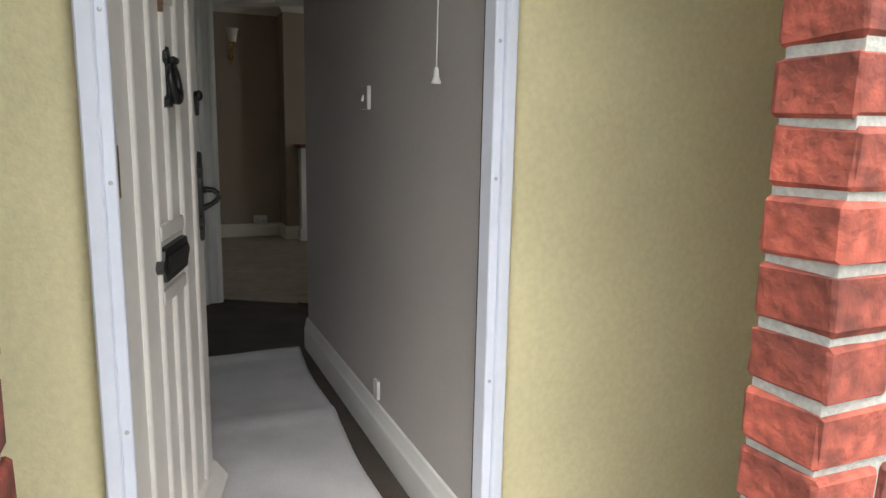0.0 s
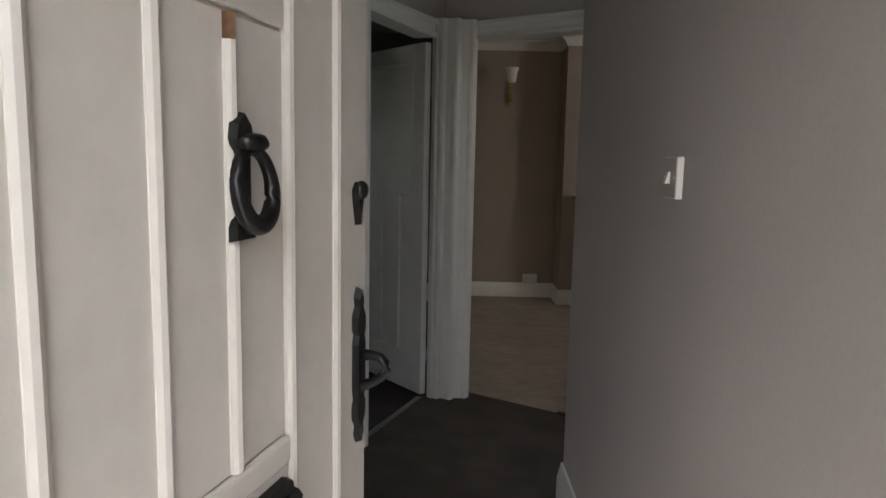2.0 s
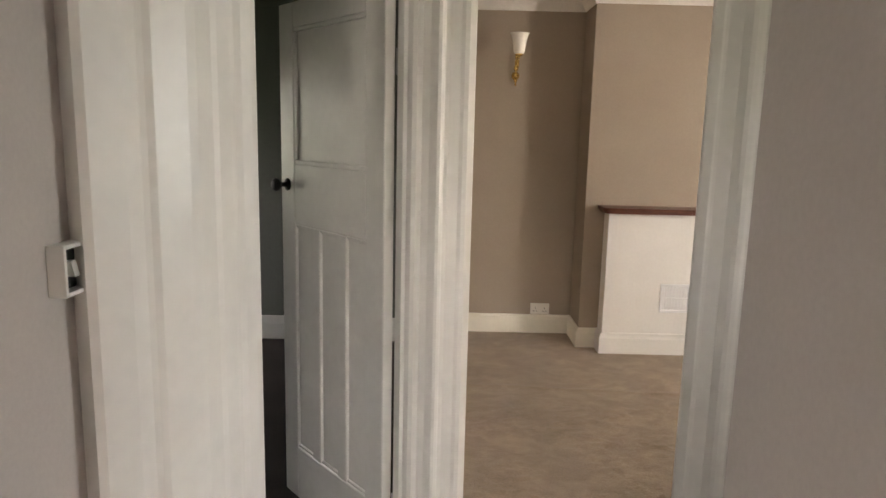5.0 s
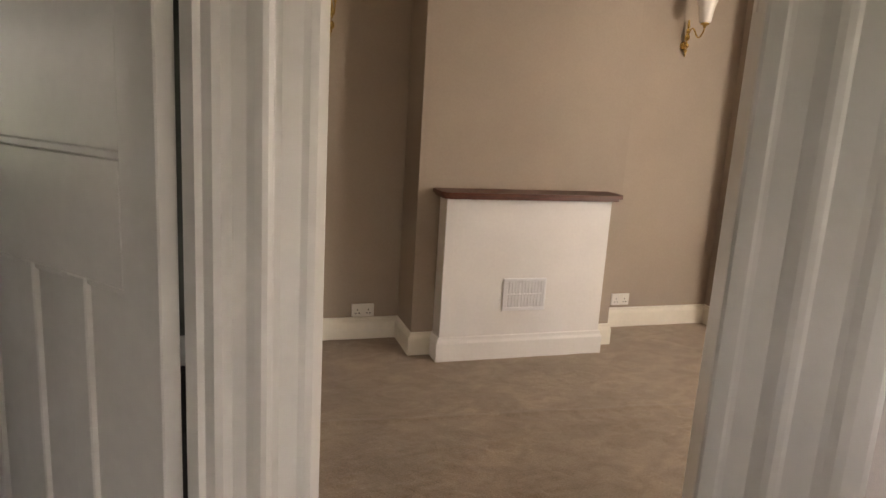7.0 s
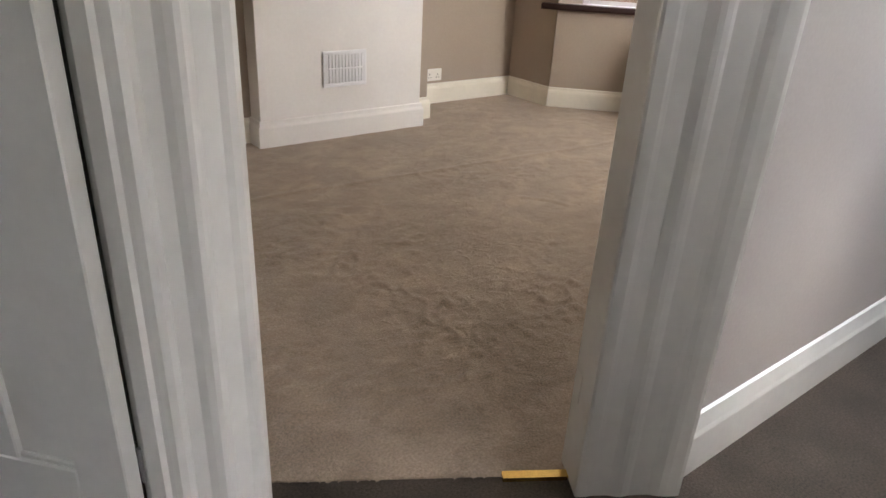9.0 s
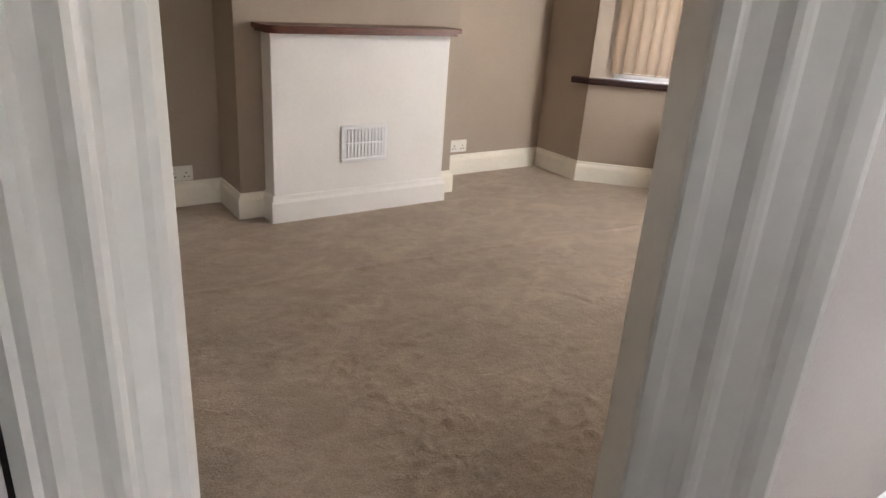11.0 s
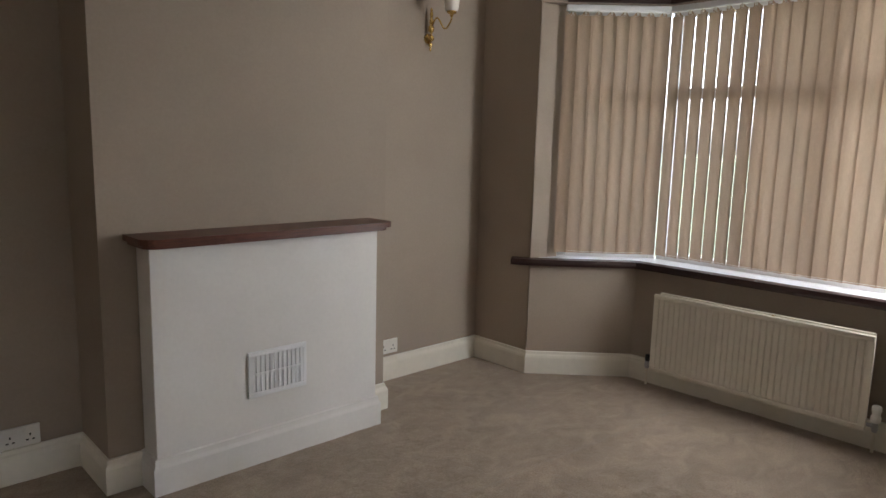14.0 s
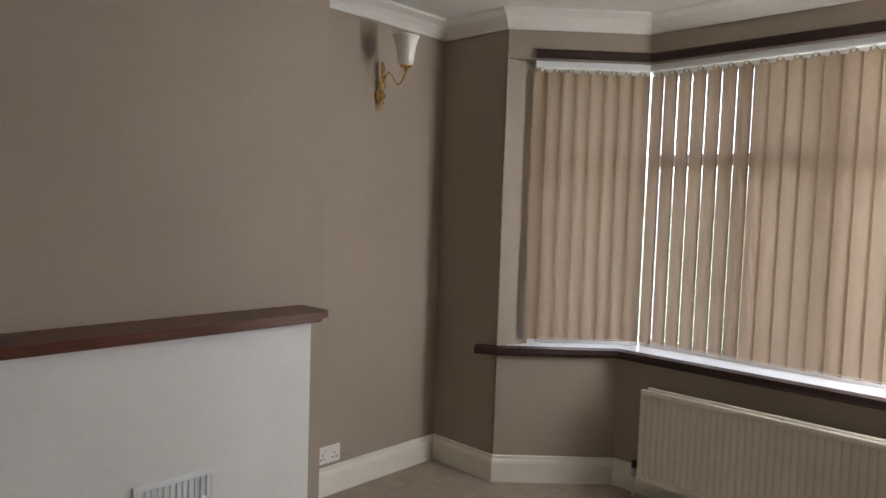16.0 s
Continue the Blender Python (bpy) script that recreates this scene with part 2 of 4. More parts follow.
def tube(points, radius, seg=8, bm=None):
    bm = bm or bmesh.new()
    pts = [Vector(p) for p in points]
    rad = radius if isinstance(radius, (list, tuple)) else [radius] * len(pts)
    rings = []
    up = Vector((0.31, 0.22, 0.93)).normalized()
    for i, p in enumerate(pts):
        d = (pts[min(i + 1, len(pts) - 1)] - pts[max(i - 1, 0)]).normalized()
        u = d.cross(up).normalized()
        v = d.cross(u)
        rings.append([bm.verts.new(p + (u * math.cos(2 * math.pi * k / seg) + v * math.sin(2 * math.pi * k / seg)) * rad[i]) for k in range(seg)])
    for a, b in zip(rings, rings[1:]):
        for k in range(seg):
            bm.faces.new((a[k], a[(k + 1) % seg], b[(k + 1) % seg], b[k]))
    bm.faces.new(rings[0][::-1])
    bm.faces.new(rings[-1])
    return bm


def smooth(ob):
    for p in ob.data.polygons:
        p.use_smooth = True
    return ob


def along(a, b):
    """A pose at a in plan whose x runs towards b and whose y points to the left of that."""
    return pose(a[0], a[1], 0, 0, 0, math.degrees(math.atan2(b[1] - a[1], b[0] - a[0])))


# ---- plan ----
CEILING = 2.495
HALL_R, HALL_L = 0.58, -0.49
DL_FAR, DL_NEAR, DL_OUT = (-0.005, 1.455), (-0.262, 0.820), (-0.490, 0.492)
RD_L, RD_R = (0.240, 1.515), (0.825, 1.150)
LOBBY_Y = 1.055
DOOR_TOP = 1.995
NORTH, EAST, WEST, SOUTH = 4.46, 3.61, 0.16, 1.21
BREAST = (1.158, 2.545, 4.118)
BAY = [(3.61, 4.005), (4.075, 3.54), (4.075, 2.00), (3.61, 1.535)]
UPPER = [(3.61, 4.005), (4.14, 3.475), (4.14, 2.065), (3.61, 1.535)]  # the bay above its sill, set back


def wall(name, poly, z0=0.0, z1=CEILING, material=TAUPE, label="", cat="wall"):
    return setting(part(name, prism(poly, z0, z1), material), label or "plain painted plaster wall", cat)


# living room shell
wall("wall_north", [(0.06, NORTH), (3.84, NORTH), (3.84, NORTH + 0.2), (0.06, NORTH + 0.2)], label="taupe painted plaster wall behind the chimney breast")
wall("wall_chimney_breast", [(BREAST[0], BREAST[2]), (BREAST[1], BREAST[2]), (BREAST[1], NORTH), (BREAST[0], NORTH)], label="taupe painted chimney breast")
wall("wall_east_return", [(EAST, 4.01), (EAST, NORTH), (3.84, NORTH), (3.84, 4.12)], label="taupe painted return beside the bay window")
wall("wall_east_south", [(EAST, SOUTH), (EAST, 1.54), (3.84, 1.43), (3.84, SOUTH)], label="taupe painted return beside the bay window")
wall("wall_west", [(0.06, 1.78), (WEST, 1.74), (WEST, NORTH), (0.06, NORTH)], label="taupe painted partition wall")
wall("wall_south", [(1.28, SOUTH), (3.84, SOUTH), (3.84, SOUTH - 0.06), (1.28, SOUTH - 0.06)], label="taupe painted partition wall")
wall("wall_lobby_north", [(1.05, LOBBY_Y), (3.0, LOBBY_Y), (3.0, SOUTH - 0.063), (1.05, SOUTH - 0.063)], material=GREY, label="grey painted lobby wall")
# angled doorway wall to the living room
nrd = Vector((RD_L[1] - RD_R[1], RD_R[0] - RD_L[0])).normalized()
urd = Vector((RD_R[0] - RD_L[0], RD_R[1] - RD_L[1])).normalized()
T = 0.105


def off(p, u=0.0, n=0.0, ud=urd, nd=nrd):
    return (p[0] + ud.x * u + nd.x * n, p[1] + ud.y * u + nd.y * n)


wall("wall_doorway_right", [off(RD_R, 0.02, 0.002), off(RD_R, 0.24, 0.002), (1.28, SOUTH), off(RD_R, 0.02, T - 0.002)], material=GREY)
wall("wall_doorway_head", [off(RD_L, -0.20, 0.002), off(RD_R, 0.26, 0.002), off(RD_R, 0.30, T), off(RD_L, -0.12, T)], DOOR_TOP + 0.03, CEILING, GREY)

# angled doorway to the dark room
udl = Vector((DL_FAR[0] - DL_NEAR[0], DL_FAR[1] - DL_NEAR[1])).normalized()
ndl = Vector((-udl.y, udl.x))


def offd(p, u=0.0, n=0.0):
    return off(p, u, n, udl, ndl)


wall("wall_dark_doorway_head", [offd(DL_OUT, -0.12, 0.002), offd(DL_FAR, 0.17, 0.002), offd(DL_FAR, 0.17, 0.10), offd(DL_OUT, -0.12, 0.10)], DOOR_TOP + 0.03, CEILING, GREY)
wall("wall_dark_doorway_near", [(HALL_L - 0.004, 0.505), offd(DL_NEAR, -0.02, 0.002), offd(DL_NEAR, -0.02, 0.10), (HALL_L - 0.1, 0.56)], material=GREY)

# hall
wall("wall_hall_right", [(HALL_R, -1.898), (HALL_R, 0.30), (HALL_R + 0.004, 0.307), (HALL_R + 0.012, 0.31), (HALL_R + 0.1, 0.31), (HALL_R + 0.1, -1.898)], material=GREY, label="pale grey painted hall wall with rounded corner")
wall("wall_hall_left", [(HALL_L, -0.2), (HALL_L - 0.1, -0.2), (HALL_L - 0.1, 0.50), (HALL_L, 0.50)], material=GREY, label="pale grey painted hall wall")
nib = [(-0.322, -1.80), (-0.322, -0.27)] + [(-0.362 + 0.04 * math.cos(a), -0.24 + 0.04 * math.sin(a)) for a in [k * math.pi / 16 for k in range(0, 9)]] + [(HALL_L - 0.1, -0.2), (HALL_L - 0.1, -1.80)]
wall("wall_hall_nib", nib, material=GREY, label="pale grey painted hall wall with a rounded corner")
for nm, ya, yb, za, zb in (("wall_lobby_end_a", 0.21, 0.36, 0, CEILING), ("wall_lobby_end_b", 0.96, LOBBY_Y, 0, CEILING), ("wall_lobby_end_c", 0.36, 0.96, 0, 0.95), ("wall_lobby_end_d", 0.36, 0.96, 2.05, CEILING)):
    wall(nm, [(2.9, ya), (3.0, ya), (3.0, yb), (2.9, yb)], za, zb, GREY)
for nm, xa, xb, za, zb in (("wall_lobby_south_a", HALL_R + 0.1, 1.2, 0, CEILING), ("wall_lobby_south_b", 1.42, 2.9, 0, CEILING), ("wall_lobby_south_c", 1.2, 1.42, 0, 1.2), ("wall_lobby_south_d", 1.2, 1.42, 1.8, CEILING)):
    wall(nm, [(xa, 0.21), (xb, 0.21), (xb, 0.31), (xa, 0.31)], za, zb, GREY)
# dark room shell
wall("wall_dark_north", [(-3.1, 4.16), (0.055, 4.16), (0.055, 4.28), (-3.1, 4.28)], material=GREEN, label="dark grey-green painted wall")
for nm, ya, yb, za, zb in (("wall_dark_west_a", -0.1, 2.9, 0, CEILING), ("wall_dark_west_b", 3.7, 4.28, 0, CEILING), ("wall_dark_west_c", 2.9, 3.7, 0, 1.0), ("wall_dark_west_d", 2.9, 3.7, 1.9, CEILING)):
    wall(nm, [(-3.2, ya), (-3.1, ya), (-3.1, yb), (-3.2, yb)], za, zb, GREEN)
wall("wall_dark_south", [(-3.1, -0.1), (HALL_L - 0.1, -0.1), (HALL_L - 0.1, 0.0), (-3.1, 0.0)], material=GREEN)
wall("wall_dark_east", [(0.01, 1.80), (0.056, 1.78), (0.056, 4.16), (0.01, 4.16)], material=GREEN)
# front wall with the door opening, yellow outside
FR_L, FR_R, FRONT = -0.290, 0.577, -1.93
wall("wall_front_right", [(FR_R, FRONT), (1.75, FRONT), (1.75, -1.80), (0.69, -1.80), (0.69, -1.902), (FR_R, -1.902)], -0.2, 2.6, YELLOW, "pale yellow painted porch wall")
for nm, x0, x1, z0 in (("wall_front_left", -1.70, FR_L, -0.2), ("wall_front_head", FR_L, FR_R, 2.10)):
    wall(nm, [(x0, FRONT), (x1, FRONT), (x1, -1.80), (x0, -1.80)], z0, 2.6, YELLOW, "pale yellow painted porch wall")
wall("wall_front_upper", [(-3.2, -1.80), (3.84, -1.80), (3.84, -1.72), (-3.2, -1.72)], 2.47, 2.75, YELLOW, "pale yellow painted masonry")
for nm, x0, x1 in (("wall_porch_left", -1.70, -1.60), ("wall_porch_right", 1.65, 1.75)):
    wall(nm, [(x0, -2.66), (x1, -2.66), (x1, FRONT - 0.002), (x0, FRONT - 0.002)], -0.2, 2.6, YELLOW, "pale yellow painted porch side wall")

# ceilings
def ceiling(name, poly, z, material=CEIL):
    return setting(part(name, prism(poly, z, z + 0.08), material), "white painted plaster ceiling", "ceiling")


ceiling("ceiling_living_room", [(0.06, 1.2), (1.1, 1.1), (3.7, 1.1), (4.4, 1.9), (4.4, 3.7), (3.7, 4.6), (0.06, 4.6)], CEILING)
ceiling("ceiling_hall", [(-0.6, -1.8), (0.7, -1.8), (0.7, 0.2), (3.0, 0.2), (3.0, 1.095), (1.1, 1.095), (0.05, 1.72), (-0.6, 0.5)], CEILING + 0.003)
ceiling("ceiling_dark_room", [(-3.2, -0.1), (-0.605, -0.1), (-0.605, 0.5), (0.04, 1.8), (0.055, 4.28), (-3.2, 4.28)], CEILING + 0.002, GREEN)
ceiling("ceiling_porch", [(-1.75, -2.78), (1.80, -2.78), (1.80, -1.805), (-1.75, -1.805)], 2.6)

# floors
def floor(name, poly, material, label, z=0.0):
    return setting(part(name, prism(poly, z - 0.05, z), material), label, "floor")


floor("floor_hall", [(-0.6, -1.93), (0.7, -1.93), (0.7, 0.2), (3.0, 0.2), (3.0, 1.1), (1.10, 1.1), off(RD_R, 0.03, 0.06), off(RD_L, -0.04, 0.06), (0.0, 1.60), offd(DL_FAR, 0.02, 0.05), offd(DL_NEAR, -0.02, 0.05), (-0.6, 0.45)], VINYL, "dark brown hall carpet")
floor("floor_dark_room", [(-3.2, -0.1), (-0.605, -0.1), (-0.605, 0.5), offd(DL_NEAR, -0.02, 0.053), offd(DL_FAR, 0.05, 0.053), (0.05, 1.70), (0.05, 4.2), (-3.2, 4.2)], DARKFLOOR, "very dark brown carpet", -0.002)
floor("floor_porch_step", [(-1.75, -2.80), (1.80, -2.80), (1.80, -1.932), (-1.75, -1.932)], PAVING, "grey paved porch floor", -0.06)
setting(part("ground", prism([(-400, -400), (400, -400), (400, 400), (-400, 400)], -0.5, -0.2), LAWN), "grass ground around the house", "ground")
setting(part("path", a_box(-1.2, 1.2, -9, -2.801, -0.25, -0.17), PAVING), "grey paved garden path", "path")


def living_carpet():
    bm = bmesh.new()
    nx, ny = 330, 280
    x0, x1, y0, y1 = 0.10, 4.10, 1.10, 4.47
    grid = []
    for j in range(ny + 1):
        row = []
        for i in range(nx + 1):
            x, y = x0 + (x1 - x0) * i / nx, y0 + (y1 - y0) * j / ny
            near = min(1.0, max(0.15, 1.8 * (1 - math.hypot((x - 1.6) / 2.0, (y - 2.1) / 1.5))))
            patch = min(0.8, max(0.0, noise.noise(Vector((x * 2.6, y * 3.1, 4.4))) + 0.38))
            ridge = max(0.0, 1 - 4.5 * abs(noise.noise(Vector((x * 9.5 + 0.8 * y, y * 13.0 - 2.0 * x, 0.3))))) ** 2
            fine = max(0.0, noise.noise(Vector((x * 21 + 3 * y, y * 27, 2.0))) - 0.12)
            z = near * patch * (0.012 * ridge + 0.024 * fine)
            z += 0.0022 * noise.noise(Vector((x * 9, y * 11, 5.0)))
            z += 0.007 * math.exp(-((y - 3.27 + 0.075 * (x - 0.74) + 0.014 * noise.noise(Vector((x * 4, 0, 9)))) / 0.018) ** 2)
            a = math.atan2(y - 2.42, x - 1.93)
            if 0.1 < a < 1.1:
                z -= 0.004 * math.exp(-((math.hypot(x - 1.93, y - 2.42) - 0.24) / 0.012) ** 2)
                z += 0.004 * math.exp(-((math.hypot(x - 1.93, y - 2.42) - 0.265) / 0.014) ** 2)
            row.append(bm.verts.new((x, y, z)))
        grid.append(row)
    p0 = Vector(off(RD_L, 0, 0.06))
    for j in range(ny):
        for i in range(nx):
            c = (grid[j][i].co + grid[j + 1][i + 1].co) / 2
            if (c.x - p0.x) * nrd.x + (c.y - p0.y) * nrd.y < 0.0:
                continue
            bm.faces.new((grid[j][i], grid[j][i + 1], grid[j + 1][i + 1], grid[j + 1][i]))
    bmesh.ops.delete(bm, geom=[v for v in bm.verts if not v.link_faces], context="VERTS")
    return bm


setting(smooth(part("floor_living_room", living_carpet(), CARPET)), "taupe pile carpet with ruffled patches and a seam", "carpet")
floor("floor_living_room_base", [(0.05, 1.62), off(RD_L, 0.0, 0.058), off(RD_R, 0.02, 0.058), (1.2, 1.14), (3.84, 1.14), (4.40, 1.9), (4.40, 3.7), (3.84, 4.6), (0.05, 4.6)], CARPET, "carpet underlay", -0.012)

# ---- bay window ----
WO = 0.25


def bay_offset(o, line=None):
    pts = [Vector(p) for p in (line or BAY)]
    outp = []
    for i, p in enumerate(pts):
        d0 = (p - pts[i - 1]).normalized() if i else None
        d1 = (pts[i + 1] - p).normalized() if i + 1 < len(pts) else None
        d0, d1 = d0 or d1, d1 or d0
        n0, n1 = Vector((-d0.y, d0.x)), Vector((-d1.y, d1.x))
        mit = (n0 + n1) / (1 + n0.dot(n1))
        outp.append((p.x + mit.x * o, p.y + mit.y * o))
    return outp


outer = bay_offset(WO, UPPER)
SILL_Z, LINTEL = 0.705, 2.26
wall("wall_bay_below", BAY + outer[::-1], 0, SILL_Z, TAUPE, "taupe painted wall under the bay window")
wall("wall_bay_above", UPPER + outer[::-1], LINTEL, CEILING, TAUPE, "taupe painted wall above the bay window")
LEN = [(Vector(UPPER[i + 1]) - Vector(UPPER[i])).length for i in range(3)]
REVEAL = [UPPER[0], (3.80, 3.952), (3.872, 4.020), outer[0]]
wall("wall_bay_reveal_north", REVEAL, SILL_Z, LINTEL, TAUPE, "taupe painted splayed reveal beside the bay window")
wall("wall_bay_reveal_south", [(x, 5.54 - y) for x, y in REVEAL], SILL_Z, LINTEL, TAUPE, "taupe painted splayed reveal beside the bay window")


def window(name, i, u0, u1, mullions):
    a, b = UPPER[i], UPPER[i + 1]
    w = thing(name, along(a, b), "white plastic bay window with a transom and clear panes", "window", "bay windows", "structure")
    y0, y1 = 0.13, 0.19
    z0, z1, zt = SILL_Z + 0.03, LINTEL, 1.76
    f = bmesh.new()
    box(f, u0, u0 + 0.05, y0, y1, z0, z1, 0.005)
    box(f, u1 - 0.05, u1, y0, y1, z0, z1, 0.005)
    box(f, u0 + 0.05, u1 - 0.05, y0, y1, z0, z0 + 0.05, 0.005)
    box(f, u0 + 0.05, u1 - 0.05, y0, y1, z1 - 0.05, z1, 0.005)
    part("window_frame", f, PVC, w)
    part("transom", a_box(u0 + 0.05, u1 - 0.05, y0, y1, zt - 0.03, zt + 0.03, 0.005), PVC, w)
    for mu in mullions:
        part("mullion", a_box(mu - 0.03, mu + 0.03, y0 + 0.002, y1 - 0.002, z0 + 0.05, zt - 0.03, 0.005), PVC, w)
        part("mullion", a_box(mu - 0.03, mu + 0.03, y0 + 0.002, y1 - 0.002, zt + 0.03, z1 - 0.05, 0.005), PVC, w)
    edges = [u0 + 0.05] + [e for mu in mullions for e in (mu - 0.03, mu + 0.03)] + [u1 - 0.05]
    for p, q in zip(edges[::2], edges[1::2]):
        for za, zb in ((z0 + 0.05, zt - 0.03), (zt + 0.03, z1 - 0.05)):
            g = part("pane", a_box(p, q, 0.156, 0.162, za, zb), GLASS, w, "clear glass pane")
            g.visible_shadow = False
    return w


window("window_1", 0, 0.175, LEN[0] + 0.05, [])
window("window_2", 1, -0.05, LEN[1] + 0.05, [0.52, LEN[1] - 0.52])
window("window_3", 2, -0.05, LEN[2] - 0.175, [])

# unseen overhang added outside, above the bay, to hold back sky light
setting(part("trim_bay_eaves", prism([*bay_offset(0.33), *bay_offset(0.85)[::-1]], 2.42, 2.50), PVC), "unseen white overhang added above the bay window to block sky light", "eaves")

# sill board, white with a dark brown nosing
sill_path = [(3.52, 4.085), (3.585, 3.978), (4.040, 3.525), (4.040, 2.015), (3.585, 1.562), (3.52, 1.455)]
o2 = bay_offset(0.13, UPPER)
s = thing("window_sill", pose(0, 0, 0), "white bay window sill with a dark brown nosing", "window sill", kind="structure")
part("sill_board", prism([(BAY[0][0] + 0.05, BAY[0][1] - 0.05), *[BAY[1], BAY[2]], (BAY[3][0] + 0.05, BAY[3][1] + 0.05), o2[3], o2[2], o2[1], o2[0]], SILL_Z + 0.002, SILL_Z + 0.034), PVC, s, "white sill board")
part("nosing", sweep(sill_path, [(-0.002, SILL_Z), (0.012, SILL_Z - 0.006), (0.012, SILL_Z - 0.006), (0.02, SILL_Z + 0.012), (0.016, SILL_Z + 0.034), (-0.045, SILL_Z + 0.036), (-0.045, SILL_Z)]), DARKWOOD, s, "dark brown painted nosing")

pel = thing("blind_pelmet", pose(0, 0, 0), "dark brown wooden batten above the bay blinds", "pelmet", kind="structure")
pa = [Vector(UPPER[0]) + (Vector(UPPER[1]) - Vector(UPPER[0])).normalized() * 0.148, Vector(UPPER[1]), Vector(UPPER[2]), Vector(UPPER[3]) - (Vector(UPPER[3]) - Vector(UPPER[2])).normalized() * 0.148]
part("batten", sweep([tuple(p) for p in pa], [(-0.001, 2.264), (0.016, 2.264), (0.022, 2.272), (0.022, 2.302), (0.014, 2.309), (-0.001, 2.309)]), DARKWOOD, pel)


def blind(name, i, u0, u1, pitch, seed):
    b = thing(name, along(UPPER[i], UPPER[i + 1]), "beige fabric vertical blind hanging half open in the bay", "blind", "bay blinds")
    part("headrail", a_box(u0, u1, 0.018, 0.055, 2.222, 2.258, 0.004), PVC, b, "white aluminium headrail")
    rng = random.Random(seed)
    k = round((u1 - u0) / pitch)
    pitch = (u1 - u0) / k
    for j in range(k):
        u = u0 + pitch * (j + 0.5) + (u1 - u0 - k * pitch) / 2
        ang = radians(((-20 if j < 8 else -13) if i == 1 else (2 if j % 3 else 7)) + rng.uniform(-2, 2))
        bm = bmesh.new()
        cols = []
        for c in range(6):
            q = (c / 5 - 0.5)
            x, y = q * 0.089, 0.013 * (1 - (2 * q) ** 2)
            xr, yr = x * math.cos(ang) - y * math.sin(ang), x * math.sin(ang) + y * math.cos(ang)
            sway = rng.uniform(-0.002, 0.002)
            cols.append([bm.verts.new((u + xr + (sway if t == 0 else 0), 0.036 + yr, z)) for t, z in ((0, 0.775), (1, 0.80), (2, 1.4), (3, 2.200))])
        tops = [bm.verts.new((u + q * 0.012, 0.036, 2.219)) for q in (-1, 1)]
        for a, c2 in zip(cols, cols[1:]):
            for t in range(3):
                bm.faces.new((a[t], c2[t], c2[t + 1], a[t + 1]))
        bm.faces.new((cols[1][3], cols[4][3], tops[1], tops[0]))
        slat = part("slat", bm, BLIND, b)
        smooth(slat)
    for j in range(k):
        u = u0 + pitch * (j + 0.5)
        part("slat_carrier", a_box(u - 0.006, u + 0.006, 0.030, 0.042, 2.205, 2.2218), PLASTIC, b, "white plastic slat carrier")
    ch = tube([(u0 + pitch, 0.03 - 0.02, 0.79), (u0 + (u1 - u0) / 2, 0.012, 0.786), (u1 - pitch, 0.01, 0.79)], 0.0012, 5)
    part("bottom_chain", ch, PLASTIC, b, "thin white linking chain")
    return b


blind("vertical_blind", 0, 0.150, LEN[0] + 0.012, 0.0745, 3)
blind("vertical_blind", 1, -0.008, LEN[1] + 0.008, 0.0762, 4)

# ---- skirting, coving ----
SK = [(0.0, 0.0), (0.020, 0.0), (0.020, 0.105), (0.016, 0.118), (0.010, 0.126), (0.008, 0.142), (0.0, 0.145)]


def skirting(name, path, material=CREAM, prof=SK):
    return setting(part(name, sweep(path, prof), material), "painted wooden skirting board", "skirting board")


skirting("baseboard_living_north", [(WEST, 1.80), (WEST, NORTH), (BREAST[0], NORTH), (BREAST[0], BREAST[2]), (1.296, BREAST[2])])
skirting("baseboard_living_east", [(2.392, BREAST[2]), (BREAST[1], BREAST[2]), (BREAST[1], NORTH), (EAST, NORTH), BAY[0], BAY[1], BAY[2], BAY[3], (EAST, SOUTH), (1.30, SOUTH)])
HSK = [(0.0, 0.0), (0.022, 0.0), (0.022, 0.115), (0.017, 0.128), (0.012, 0.15), (0.008, 0.168), (0.0, 0.172)]
skirting("baseboard_hall_right", [(HALL_R, 0.31), (HALL_R, -1.80)], GLOSS, HSK)
skirting("baseboard_lobby_north", [(1.055, LOBBY_Y), (2.9, LOBBY_Y)], GLOSS, HSK)
skirting("baseboard_hall_left", [(-0.322, -1.80), (-0.322, -0.2), (HALL_L, -0.2), (HALL_L, 0.50)], GLOSS, HSK)
skirting("baseboard_dark_room", [(-3.1, 4.16), (0.01, 4.16)], GLOSS, HSK)
COVE = [(o, z + CEILING - 2.46) for o, z in [(0.0, 2.372), (0.012, 2.372), (0.016, 2.384), (0.03, 2.405), (0.055, 2.43), (0.085, 2.445), (0.094, 2.448), (0.1, 2.46), (0.0, 2.46)]]
setting(part("trim_coving", sweep([(WEST, 1.80), (WEST, NORTH), (BREAST[0], NORTH), (BREAST[0], BREAST[2]), (BREAST[1], BREAST[2]), (BREAST[1], NORTH), (EAST, NORTH), *UPPER, (EAST, SOUTH), (1.30, SOUTH)], COVE), CEIL), "cream plaster coving round the ceiling", "coving")

# ---- door surrounds ----
ARCH = [(0.0, 0.0), (0.0, 0.014), (0.006, 0.018), (0.030, 0.018), (0.036, 0.015), (0.044, 0.013), (0.080, 0.013), (0.090, 0.017), (0.102, 0.022), (0.114, 0.023), (0.126, 0.020), (0.134, 0.016), (0.180, 0.016), (0.192, 0.019), (0.206, 0.025), (0.222, 0.028), (0.250, 0.028), (0.260, 0.024), (0.265, 0.0)]


